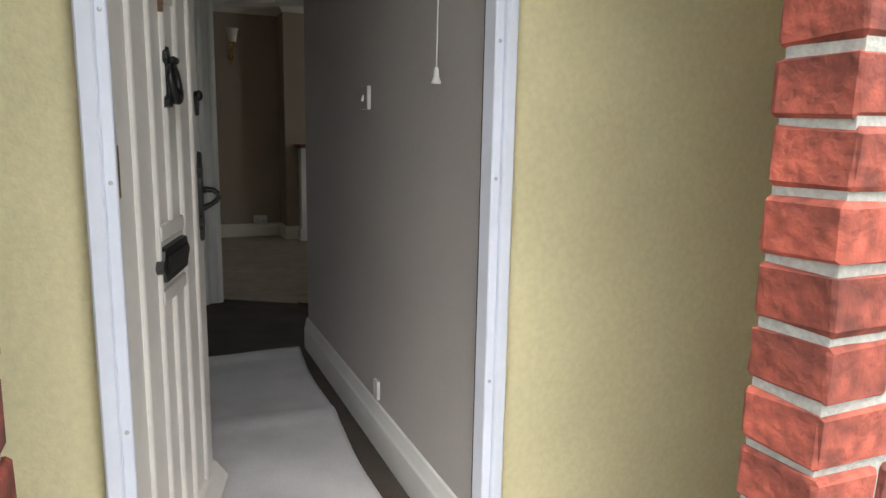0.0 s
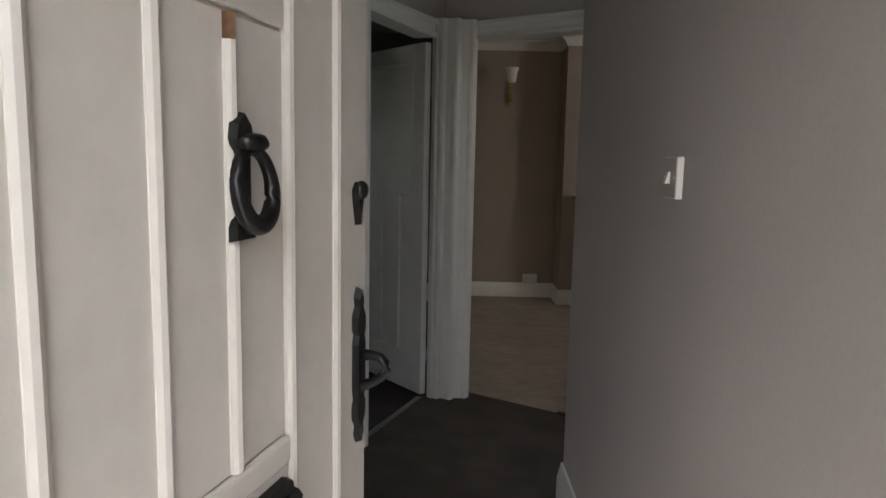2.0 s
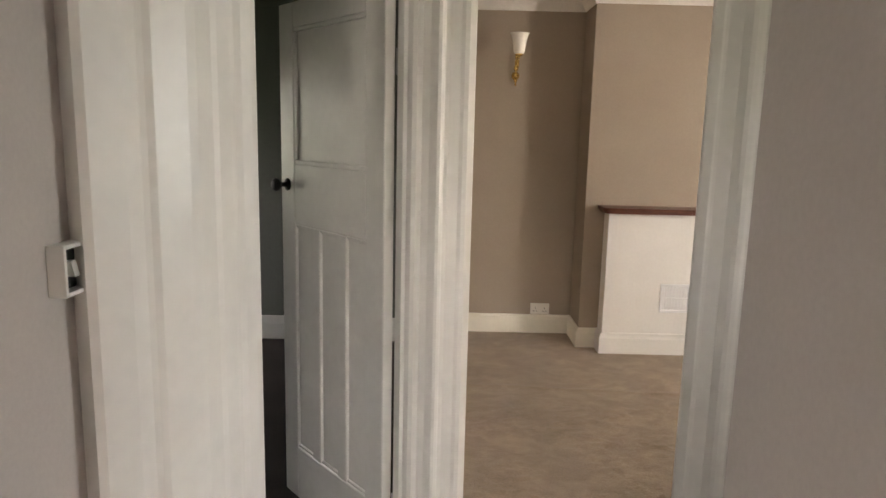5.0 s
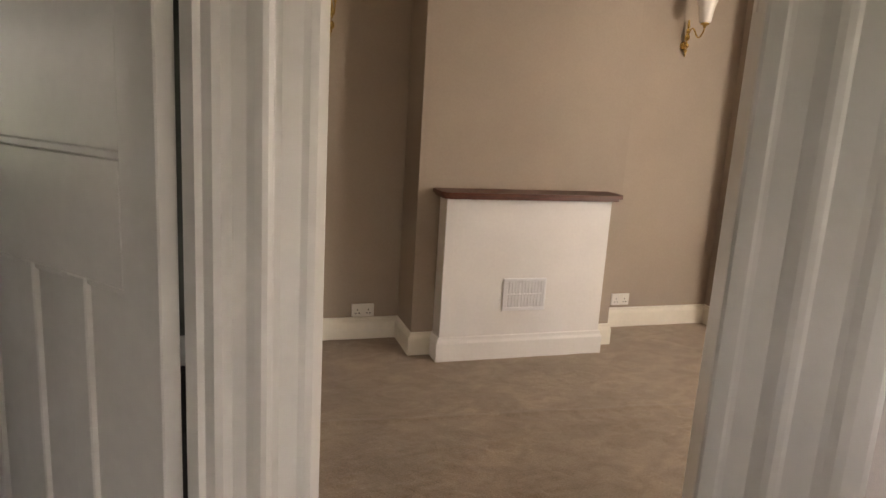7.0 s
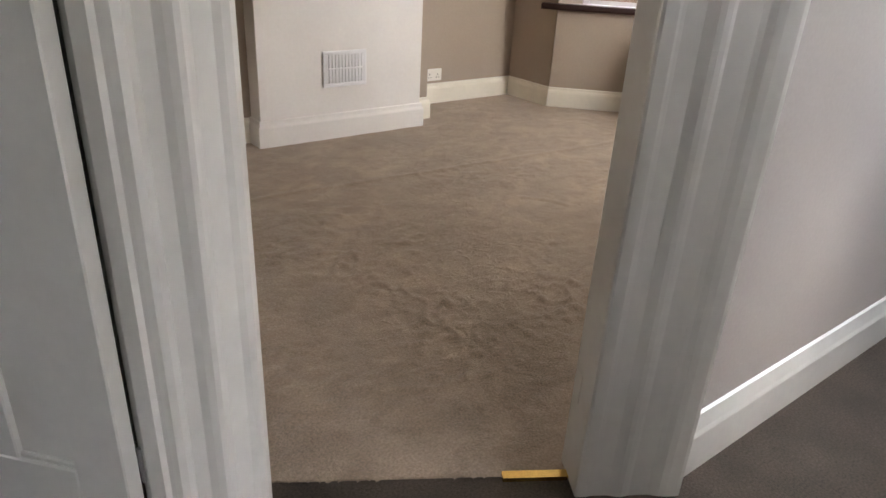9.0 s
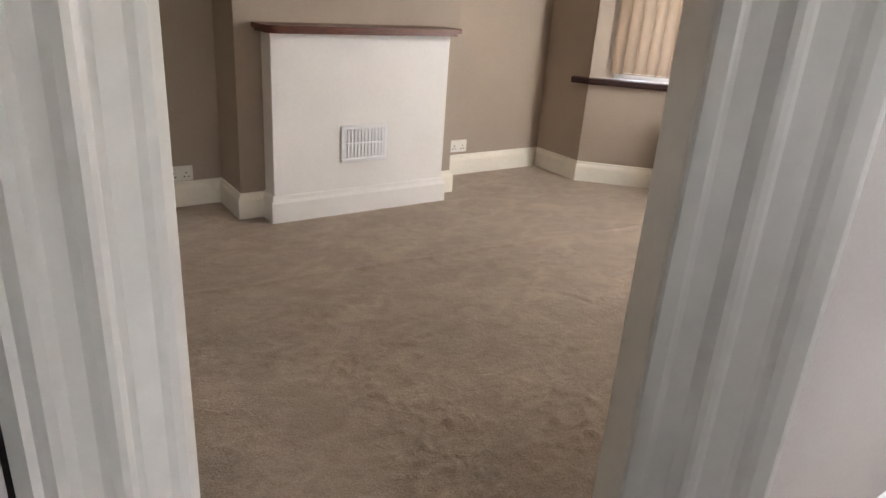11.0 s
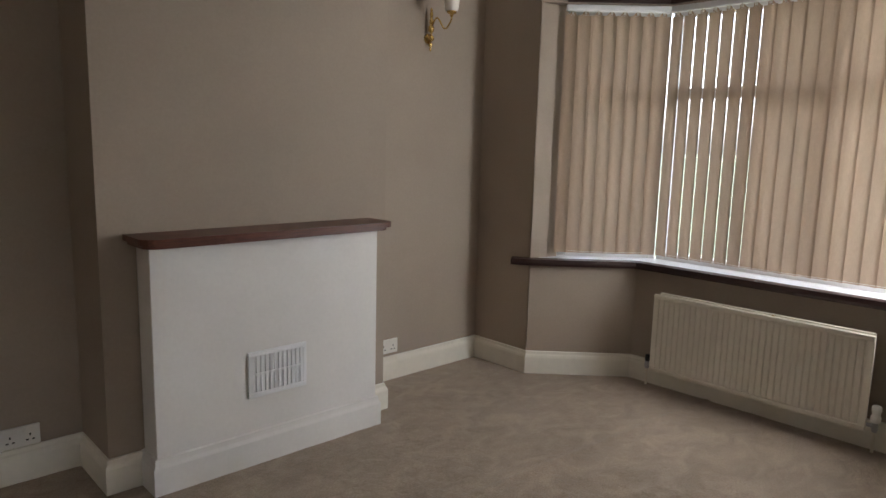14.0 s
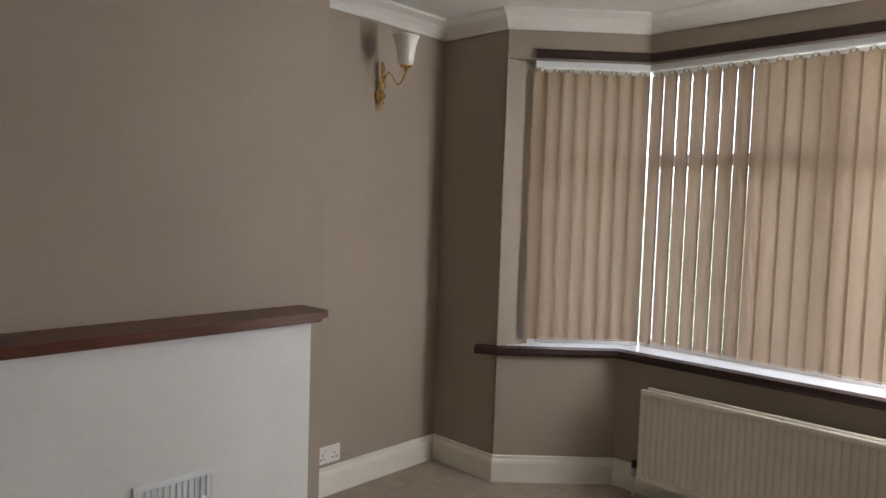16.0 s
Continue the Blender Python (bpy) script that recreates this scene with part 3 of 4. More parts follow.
NEAR_ARCH = [(0.0, 0.0), (0.0, 0.010), (0.012, 0.016), (0.030, 0.018), (0.040, 0.014), (0.048, 0.016), (0.075, 0.030), (0.085, 0.031), (0.115, 0.047), (0.130, 0.050), (0.176, 0.050), (0.184, 0.044), (0.192, 0.042), (0.204, 0.047), (0.214, 0.050), (0.256, 0.048), (0.265, 0.040), (0.265, 0.0)]


def architrave(name, p, u, n, width, z1, material=GLOSS, profile=ARCH, depth=0.65):
    k = width / profile[-1][0]
    poly = [(p[0] + u.x * s * k + n.x * d * depth, p[1] + u.y * s * k + n.y * d * depth) for s, d in profile]
    return setting(part(name, prism(poly, 0.0, z1), material), "white gloss moulded door architrave", "architrave")


architrave("trim_living_doorway_right", RD_R, urd, -nrd, 0.255, DOOR_TOP + 0.10)
unear = (Vector(DL_OUT) - Vector(DL_NEAR)).normalized()
architrave("trim_dark_doorway_near", DL_NEAR, unear, Vector((-unear.y, unear.x)), (Vector(DL_OUT) - Vector(DL_NEAR)).length, DOOR_TOP + 0.10, profile=NEAR_ARCH, depth=1.1)
POST = [(-0.004, 1.530), (-0.002, 1.490), (0.018, 1.468), (0.030, 1.472), (0.036, 1.466), (0.046, 1.458), (0.060, 1.457), (0.068, 1.466), (0.076, 1.474), (0.100, 1.464), (0.112, 1.452), (0.124, 1.444), (0.134, 1.444), (0.142, 1.453), (0.146, 1.470), (0.158, 1.481), (0.192, 1.483), (0.204, 1.476), (0.218, 1.476), (0.226, 1.486), (0.236, 1.500), (0.240, 1.515), (0.238, 1.600), (0.16, 1.74), (0.05, 1.76)]
setting(part("trim_corner_post", prism(POST, 0.0, DOOR_TOP + 0.10), GLOSS), "white gloss fluted corner post between two doorways", "door post")


def head(name, a, b, n, z):
    u = (Vector(b) - Vector(a)).normalized()
    bm = bmesh.new()
    prof = [(0.0, z), (0.018, z), (0.024, z + 0.012), (0.014, z + 0.03), (0.014, z + 0.06), (0.028, z + 0.075), (0.030, z + 0.092), (0.0, z + 0.10)]
    return setting(part(name, sweep([a, b], prof, bm), GLOSS), "white gloss door head moulding", "architrave")


head("trim_living_doorway_head", off(RD_L, -0.12, -0.002), off(RD_R, 0.26, -0.002), nrd, DOOR_TOP)
head("trim_dark_doorway_head", offd(DL_OUT, -0.02, -0.002), offd(DL_FAR, 0.10, -0.002), ndl, DOOR_TOP)
# linings
setting(part("trim_living_lining_right", prism([off(RD_R, 0.0, 0.001), off(RD_R, 0.02, 0.001), off(RD_R, 0.02, T + 0.004), off(RD_R, 0.0, T + 0.004)], 0, DOOR_TOP), GLOSS), "white gloss door lining with old hinge cut-outs", "door lining")
setting(part("trim_living_lining_head", prism([off(RD_L, 0, 0.001), off(RD_R, 0.02, 0.001), off(RD_R, 0.02, T + 0.004), off(RD_L, 0, T + 0.004)], DOOR_TOP + 0.001, DOOR_TOP + 0.028), GLOSS), "white gloss door lining", "door lining")
setting(part("trim_dark_lining_near", prism([offd(DL_NEAR, 0.0, 0.001), offd(DL_NEAR, -0.02, 0.001), offd(DL_NEAR, -0.02, 0.112), offd(DL_NEAR, 0.0, 0.112)], 0, DOOR_TOP), GLOSS), "white gloss door lining", "door lining")
setting(part("trim_dark_lining_head", prism([offd(DL_NEAR, -0.02, 0.001), offd(DL_FAR, 0.02, 0.001), offd(DL_FAR, 0.02, 0.112), offd(DL_NEAR, -0.02, 0.112)], DOOR_TOP + 0.001, DOOR_TOP + 0.028), GLOSS), "white gloss door lining", "door lining")
setting(part("trim_threshold_strip", prism([offd(DL_NEAR, 0.0, 0.03), offd(DL_FAR, 0.0, 0.03), offd(DL_FAR, 0.0, 0.055), offd(DL_NEAR, 0.0, 0.055)], 0.0, 0.009), STEEL), "pale metal carpet threshold strip", "threshold strip")
setting(part("trim_doorway_strip", prism([off(RD_R, -0.16, 0.042), off(RD_R, -0.002, 0.042), off(RD_R, -0.002, 0.066), off(RD_R, -0.16, 0.066)], 0.0, 0.012), BRASS), "short brass carpet strip at the doorway", "threshold strip")
for zc in (0.25, 1.72):
    hb = a_box(-0.0005, 0.003, -0.014, 0.014, zc - 0.038, zc + 0.038, 0.001)
    h = part("hinge_recess", hb, GLOSS)
    h.matrix_world = pose(*off(RD_R, -0.002, 0.075), 0, 0, 0, math.degrees(math.atan2(urd.y, urd.x)))
    tagged(h, "old hinge leaf remaining on a white door lining", "hinge")


# ---- dark room door ----
def panel_door():
    hinge = (-0.010, 1.515)
    m = along(hinge, (hinge[0] - 0.648, hinge[1] + 0.761))
    d = thing("door_1", m, "white painted panelled door standing open into a dark room", "door", kind="structure")
    W, H, t = 0.695, 1.975, 0.040
    bm = bmesh.new()
    zs = [0.012, 0.235, 1.155, 1.385, 1.885, H]
    stile, mul = 0.105, 0.060
    box(bm, 0, stile, 0, t, zs[0], zs[5], 0.003)
    box(bm, W - stile, W, 0, t, zs[0], zs[5], 0.003)
    for a, b in ((zs[0], zs[1]), (zs[2], zs[3]), (zs[4], zs[5])):
        box(bm, stile, W - stile, 0.0005, t - 0.0005, a, b, 0.003)
    pw = (W - 2 * stile - 2 * mul) / 3
    for k in (1, 2):
        x = stile + k * pw + (k - 1) * mul
        box(bm, x, x + mul, 0.0005, t - 0.0005, zs[1], zs[2], 0.003)
    part("leaf_frame", bm, GLOSS, d)
    for k in range(3):
        x = stile + k * (pw + mul)
        part("lower_panel", a_box(x - 0.004, x + pw + 0.004, 0.014, t - 0.014, zs[1] - 0.004, zs[2] + 0.004), GLOSS, d)
        bd = bmesh.new()
        box(bd, x, x + pw, t - 0.014, t - 0.005, zs[2] - 0.014, zs[2], 0.003)
        box(bd, x, x + pw, t - 0.014, t - 0.005, zs[1], zs[1] + 0.014, 0.003)
        part("panel_bead", bd, GLOSS, d)
    part("upper_panel", a_box(stile - 0.004, W - stile + 0.004, 0.014, t - 0.014, zs[3] - 0.004, zs[4] + 0.004), GLOSS, d)
    bd = bmesh.new()
    for a in ((stile, W - stile, t - 0.014, t - 0.003, zs[3], zs[3] + 0.016), (stile, W - stile, t - 0.014, t - 0.003, zs[4] - 0.016, zs[4]), (stile, stile + 0.016, t - 0.014, t - 0.003, zs[3] + 0.016, zs[4] - 0.016), (W - stile - 0.016, W - stile, t - 0.014, t - 0.003, zs[3] + 0.016, zs[4] - 0.016)):
        box(bd, *a, 0.003)
    part("panel_bead", bd, GLOSS, d)
    for side, rot in ((0.0, 90), (t, -90)):
        k = lathe([(0.024, 0.0), (0.024, 0.004), (0.010, 0.008), (0.009, 0.028), (0.018, 0.036), (0.026, 0.046), (0.026, 0.056), (0.018, 0.064), (0.004, 0.066)], 18, m=pose(W - 0.055, side, 1.305, rot))
        smooth(part("door_knob", k, IRON, d, "round black door knob"))
    for z in (0.24, 1.73):
        part("hinge", lathe([(0.006, -0.04), (0.006, 0.04)], 10, m=pose(-0.004, -0.004, z)), STEEL, d, "painted butt hinge")
    return d


panel_door()


# ---- front door ----
def front_door():
    H0, H1 = (-0.252, -1.885), (-0.035, -1.055)
    d = thing("front_door", along(H0, H1), "cream painted boarded front door with black iron fittings, standing open", "front door")
    W, Ht, t = 0.858, 2.02, 0.044
    part("leaf", a_box(0, W, 0.006, t, 0.012, Ht, 0.003), DOORPAINT, d)
    ridge = [0.16, 0.31, 0.577, 0.728]
    edges = [0.0] + ridge + [W]
    for a, b in zip(edges, edges[1:]):
        if abs(a - 0.31) < 0.01:
            continue
        part("board", a_box(a + 0.003, b - 0.003, 0.0, 0.0058, 0.014, Ht - 0.002, 0.002), DOORPAINT, d)
    for r in ridge:
        part("bead", sweep_vertical(r, 0.011, 0.014, Ht - 0.002), DOORPAINT, d)
    part("middle_rail", a_box(0.323, 0.564, -0.008, 0.0058, 0.925, 0.965, 0.006, seg=2), DOORPAINT, d)
    part("middle_rail", a_box(0.323, 0.564, -0.008, 0.0058, 0.765, 0.805, 0.006, seg=2), DOORPAINT, d)
    part("rail_panel", a_box(0.323, 0.564, -0.003, 0.0058, 0.806, 0.924, 0.002), DOORPAINT, d)
    part("top_rail", a_box(0.323, 0.564, -0.003, 0.0058, 1.512, Ht - 0.002, 0.002), DOORPAINT, d)
    for x0, x1 in ((0.323, 0.432), (0.448, 0.564)):
        part("panel_board", a_box(x0, x1, 0.002, 0.0058, 0.966, 1.508, 0.001), DOORPAINT, d)
        part("panel_board", a_box(x0, x1, 0.002, 0.0058, 0.03, 0.764, 0.001), DOORPAINT, d)
    part("bead", sweep_vertical(0.440, 0.010, 0.966, 1.477), DOORPAINT, d)
    part("bead", sweep_vertical(0.440, 0.010, 0.03, 0.764), DOORPAINT, d)
    part("chipped_bead", sweep_vertical(0.440, 0.004, 1.478, 1.508), BAREWOOD, d, "chipped bead showing bare brown wood")
    part("weatherboard", prism_x(0.02, W - 0.005, [(0.0, 0.02), (-0.045, 0.02), (-0.05, 0.035), (-0.012, 0.085), (0.0, 0.095)]), DOORPAINT, d, "moulded weather bar at the foot")
    # letter plate
    lp = bmesh.new()
    outline = [(-0.165, 0.0), (-0.150, 0.016), (-0.138, 0.014), (-0.132, 0.036), (-0.118, 0.042), (0.118, 0.042), (0.132, 0.036), (0.138, 0.014), (0.150, 0.016), (0.165, 0.0)]
    outline = outline + [(x, -z) for x, z in outline[-2:0:-1]]
    flat_plate(lp, [(x * 0.9, z) for x, z in outline], 0.434, 0.868, -0.016, 0.0)
    letter = part("letter_plate", lp, IRON, d, "black iron letter plate")
    part("flap", a_box(0.434 - 0.104, 0.434 + 0.104, -0.022, -0.0162, 0.845, 0.893, 0.003), IRON, letter)
    # knocker
    kp = bmesh.new()
    tall = [(0.0, 0.085), (0.016, 0.07), (0.020, 0.05), (0.012, 0.03), (0.012, -0.05), (0.022, -0.065), (0.022, -0.085), (-0.022, -0.085), (-0.022, -0.065), (-0.012, -0.05), (-0.012, 0.03), (-0.020, 0.05), (-0.016, 0.07)]
    flat_plate(kp, [(x * 0.85, z * 0.85) for x, z in tall], 0.446, 1.324, -0.016, -0.004)
    kn = part("knocker_plate", kp, IRON, d, "black iron knocker")
    ring = [(0.450 + 0.037 * math.sin(a), -0.026 + 0.005 * math.cos(a), 1.312 + 0.044 * math.cos(a)) for a in [2 * math.pi * i / 28 for i in range(28)]]
    ring.append(ring[0])
    smooth(part("knocker_ring", tube(ring, [0.0095 - 0.0022 * math.cos(2 * math.pi * i / 28) for i in range(29)], 10), IRON, kn))
    smooth(part("knocker_pivot", tube([(0.424, -0.026, 1.362), (0.436, -0.028, 1.364), (0.458, -0.028, 1.364), (0.470, -0.026, 1.362)], [0.007, 0.010, 0.010, 0.007], 10), IRON, kn))
    part("knocker_stud", lathe([(0.012, 0.0), (0.012, 0.016), (0.006, 0.02)], 12, m=pose(0.447, -0.012, 1.270, 90)), IRON, kn)
    # escutcheon and handle on the closing stile
    es = bmesh.new()
    flat_plate(es, [(0, -0.04), (0.010, 0.0), (0.013, 0.016), (0.006, 0.024), (0.0, 0.030), (-0.006, 0.024), (-0.013, 0.016), (-0.010, 0.0)], 0.806, 1.278, -0.012, 0.0)
    cover = part("lock_cover", es, IRON, d, "black iron lock cover")
    smooth(part("pivot", lathe([(0.015, 0.0), (0.016, 0.006), (0.012, 0.012), (0.004, 0.015)], 14, m=pose(0.798, -0.011, 1.296, 90)), IRON, cover))
    hp = bmesh.new()
    half = [(0.0, 0.135), (0.010, 0.118), (0.006, 0.104), (0.017, 0.088), (0.017, 0.064), (0.011, 0.056), (0.016, 0.040), (0.016, -0.040), (0.011, -0.056), (0.017, -0.064), (0.017, -0.088), (0.006, -0.104), (0.010, -0.118), (0.0, -0.135)]
    flat_plate(hp, half + [(-x, z) for x, z in half[-2:0:-1]], 0.812, 0.990, -0.012, 0.0)
    plate = part("handle_plate", hp, IRON, d, "black iron handle plate")
    smooth(part("lever", tube([(0.812, -0.008, 1.010), (0.812, -0.028, 1.012), (0.810, -0.046, 1.010), (0.808, -0.058, 1.000), (0.807, -0.060, 0.990), (0.808, -0.052, 0.978), (0.810, -0.036, 0.966), (0.812, -0.014, 0.956), (0.812, -0.006, 0.952)], [0.012, 0.009, 0.008, 0.008, 0.008, 0.008, 0.008, 0.010, 0.012], 10), IRON, plate))
    for z in (0.30, 1.112, 1.80):
        hg = part("hinge", a_box(-0.004, 0.056, -0.0035, 0.0, z - 0.052, z + 0.052, 0.001), OLDBRASS, d, "worn brass butt hinge")
        for q in range(5):
            part("knuckle", lathe([(0.006, -0.0095), (0.006, 0.0095)], 10, m=pose(-0.006, -0.006, z - 0.042 + q * 0.021)), OLDBRASS, hg)
        for sx, sz in ((0.012, -0.035), (0.040, -0.02), (0.012, 0.0), (0.040, 0.02), (0.012, 0.037)):
            part("screw", lathe([(0.004, 0), (0.003, 0.0012)], 8, m=pose(sx, -0.0034, z + sz, 90)), OLDBRASS, hg)
    return d


def flat_plate(bm, outline, cx, cz, y0, y1):
    a = [bm.verts.new((cx + x, y0, cz + z)) for x, z in outline]
    b = [bm.verts.new((cx + x * 1.04, y1, cz + z * 1.04)) for x, z in outline]
    bm.faces.new(a)
    bm.faces.new(b[::-1])
    n = len(outline)
    for i in range(n):
        bm.faces.new((a[i], b[i], b[(i + 1) % n], a[(i + 1) % n]))
    return bm


def sweep_vertical(u, r, z0, z1):
    prof = [(u - r, 0.0058), (u - r, -0.002), (u - r * 0.6, -0.007), (u, -0.0095), (u + r * 0.6, -0.007), (u + r, -0.002), (u + r, 0.0058)]
    return prism(prof, z0, z1)


def prism_x(x0, x1, prof):
    bm = bmesh.new()
    a = [bm.verts.new((x0, y, z)) for y, z in prof]
    b = [bm.verts.new((x1, y, z)) for y, z in prof]
    bm.faces.new(a)
    bm.faces.new(b[::-1])
    n = len(prof)
    for i in range(n):
        bm.faces.new((a[i], b[i], b[(i + 1) % n], a[(i + 1) % n]))
    return bm


front_door()


def front_frame():
    f = thing("door_frame", pose(0, 0, 0), "bluish white plastic-capped front door frame with small screws", "door frame", kind="structure")
    for nm, x0, x1, inner in (("jamb", FR_L + 0.002, -0.235, 1), ("jamb", 0.525, FR_R - 0.002, -1)):
        bm = bmesh.new()
        step = x1 - 0.022 if inner > 0 else x0 + 0.022
        a, b = (x0, step) if inner > 0 else (step, x1)
        box(bm, a, b, -1.975, -1.905, -0.06, 2.098, 0.004)
        c, e = (step, x1) if inner > 0 else (x0, step)
        box(bm, c, e, -1.962, -1.905, -0.06, 2.098, 0.003)
        part(nm, bm, BLUEWHITE, f)
    part("seal", a_box(-0.262, -0.236, -1.904, -1.894, 0.01, 2.044), SLOT, f, "black rubber weather seal")
    part("seal", a_box(0.527, 0.577, -1.904, -1.899, 0.01, 2.044), SLOT, f, "black rubber weather seal")
    part("frame_head", a_box(-0.235, 0.525, -1.962, -1.815, 2.045, 2.098, 0.004), BLUEWHITE, f)
    part("sill", a_box(-0.235, 0.525, -1.99, -1.80, -0.058, 0.008, 0.004), STEEL, f, "metal threshold")
    for x in (-0.246, 0.536):
        for z in (0.30, 0.62, 1.10, 1.40, 1.75):
            part("screw", lathe([(0.0045, 0.0), (0.0045, 0.0012), (0.002, 0.002)], 8, m=pose(x, -1.962, z, 90)), STEEL, f, "small steel screw")
    return f


front_frame()


# ---- fireplace ----
def fireplace():
    f = thing("fireplace_board", pose(0, 0, 0), "white painted boarded-up fireplace with its own skirting", "fireplace")
    part("board", a_box(1.296, 2.390, 3.982, BREAST[2] - 0.002, 0, 1.004, 0.003), BOARD, f)
    part("skirting", sweep([(1.296, BREAST[2] - 0.002), (1.296, 3.982), (2.390, 3.982), (2.390, BREAST[2] - 0.002)], [(-0.002, 0), (0.020, 0), (0.020, 0.112), (0.012, 0.128), (0.010, 0.148), (-0.002, 0.152)]), BOARD, f, "white painted skirting")
    return f


fireplace()


def mantel():
    m = thing("mantel_shelf", pose(0, 0, 0), "varnished reddish brown wooden mantel shelf on the boarded fireplace", "mantel shelf")
    def outline(o):
        x0, x1, y0, y1 = 1.254 - o, 2.432 + o, 3.905 - o, BREAST[2] - 0.001
        pts = [(x1, y1), (x0, y1)]
        r = 0.055
        for k in range(6):
            a = math.pi + k / 5 * math.pi / 2
            pts.append((x0 + r + r * math.cos(a), y0 + r + r * math.sin(a)))
        for k in range(6):
            a = 1.5 * math.pi + k / 5 * math.pi / 2
            pts.append((x1 - r + r * math.cos(a), y0 + r + r * math.sin(a)))
        return pts
    part("shelf", prism(outline(0.006), 1.021, 1.044), MAHOG, m)
    part("moulding", prism(outline(-0.010), 1.0045, 1.0208), MAHOG, m)
    return m


mantel()


def vent():
    v = thing("air_vent", pose(1.690, 3.982, 0.306), "white plastic louvred air vent on the fireplace board", "air vent")
    W, H = 0.290, 0.207
    part("backing", a_box(0.01, W - 0.01, -0.003, -0.0005, 0.01, H - 0.01), PVC, v)
    fr = bmesh.new()
    for a in ((0, W, 0, 0.022), (0, W, H - 0.022, H)):
        box(fr, a[0], a[1], -0.011, -0.0004, a[2], a[3], 0.003)
    for a in ((0, 0.030), (W - 0.020, W)):
        box(fr, a[0], a[1], -0.0112, -0.0004, 0.02, H - 0.02, 0.003)
    part("frame", fr, PVC, v)
    part("middle_bar", a_box(0.03, W - 0.02, -0.0115, -0.003, H / 2 - 0.005, H / 2 + 0.005, 0.001), PVC, v)
    n = 11
    for i in range(n):
        x = 0.030 + (W - 0.05) * (i + 0.5) / n
        for z0, z1 in ((0.022, H / 2 - 0.005), (H / 2 + 0.005, H - 0.022)):
            s = part("slat", a_box(x - 0.0015, x + 0.012, -0.010, -0.0032, z0, z1), PVC, v)
    return v


vent()


def socket(x, y, z, label):
    s = thing("double_socket", pose(x, y, z), label, "wall socket", "sockets on the fireplace wall")
    part("plate", a_box(-0.073, 0.073, -0.012, 0, -0.043, 0.043, 0.003, seg=2), PLASTIC, s)
    for cx in (-0.036, 0.036):
        for dx, dz, w, h in ((0.0, 0.004, 0.003, 0.005), (-0.011, -0.018, 0.005, 0.003), (0.011, -0.018, 0.005, 0.003)):
            part("pin_hole", a_box(cx + dx - w, cx + dx + w, -0.0126, -0.0121, dz - h, dz + h), SLOT, s)
        part("rocker", a_box(cx * 0.45 - 0.006, cx * 0.45 + 0.006, -0.0165, -0.012, 0.014, 0.034, 0.002), PLASTIC, s)
    return s


socket(0.921, NORTH, 0.192, "white plastic double wall socket above the skirting")
socket(2.845, NORTH, 0.208, "white plastic double wall socket above the skirting")


# ---- wall lights ----
def wall_light(x, z):
    w = thing("wall_light", pose(x, NORTH, z), "brass wall light with a white bell glass shade", "wall light", "pair of wall lights")
    smooth(part("backplate", lathe([(0.004, 0.0), (0.030, 0.002), (0.028, 0.012), (0.014, 0.020), (0.012, 0.026), (0.018, 0.034), (0.012, 0.044), (0.003, 0.048)], 20, m=pose(0, 0, -0.045, 90)), BRASS, w))
    smooth(part("boss", lathe([(0.003, -0.042), (0.006, -0.036), (0.005, -0.026), (0.016, -0.014), (0.018, 0.0), (0.014, 0.014), (0.007, 0.022), (0.011, 0.030), (0.011, 0.050), (0.006, 0.058), (0.009, 0.066), (0.009, 0.088), (0.005, 0.098), (0.008, 0.106), (0.002, 0.116)], 16, m=pose(0, -0.030, 0.010)), BRASS, w))
    smooth(part("finial", lathe([(0.002, -0.050), (0.008, -0.036), (0.005, -0.026), (0.013, -0.014), (0.013, -0.006), (0.004, 0.0)], 14, m=pose(0, -0.026, -0.070)), BRASS, w))
    arm = [(0, -0.030, 0.030)]
    for k in range(15):
        t = k / 14
        arm.append((0, -0.040 - 0.150 * t, 0.030 + 0.038 * math.sin(t * 2 * math.pi) * (1 - 0.2 * t)))
    arm.append((0, -0.198, 0.042))
    arm.append((0, -0.200, 0.062))
    smooth(part("arm", tube(arm, 0.0045, 8), BRASS, w))
    smooth(part("cup", lathe([(0.006, 0.0), (0.010, 0.006), (0.007, 0.012), (0.026, 0.020), (0.029, 0.028), (0.024, 0.032), (0.004, 0.032)], 20, m=pose(0, -0.200, 0.058)), BRASS, w))
    smooth(part("shade", lathe([(0.022, 0.0), (0.034, 0.004), (0.040, 0.018), (0.045, 0.056), (0.051, 0.096), (0.061, 0.130), (0.068, 0.141), (0.065, 0.142), (0.057, 0.128), (0.047, 0.096), (0.041, 0.056), (0.035, 0.016), (0.018, 0.010)], 28, m=pose(0, -0.200, 0.088)), LAMPGLASS, w, "white bell-shaped glass shade"))
    return w


wall_light(0.660, 1.992)
wall_light(3.120, 2.080)


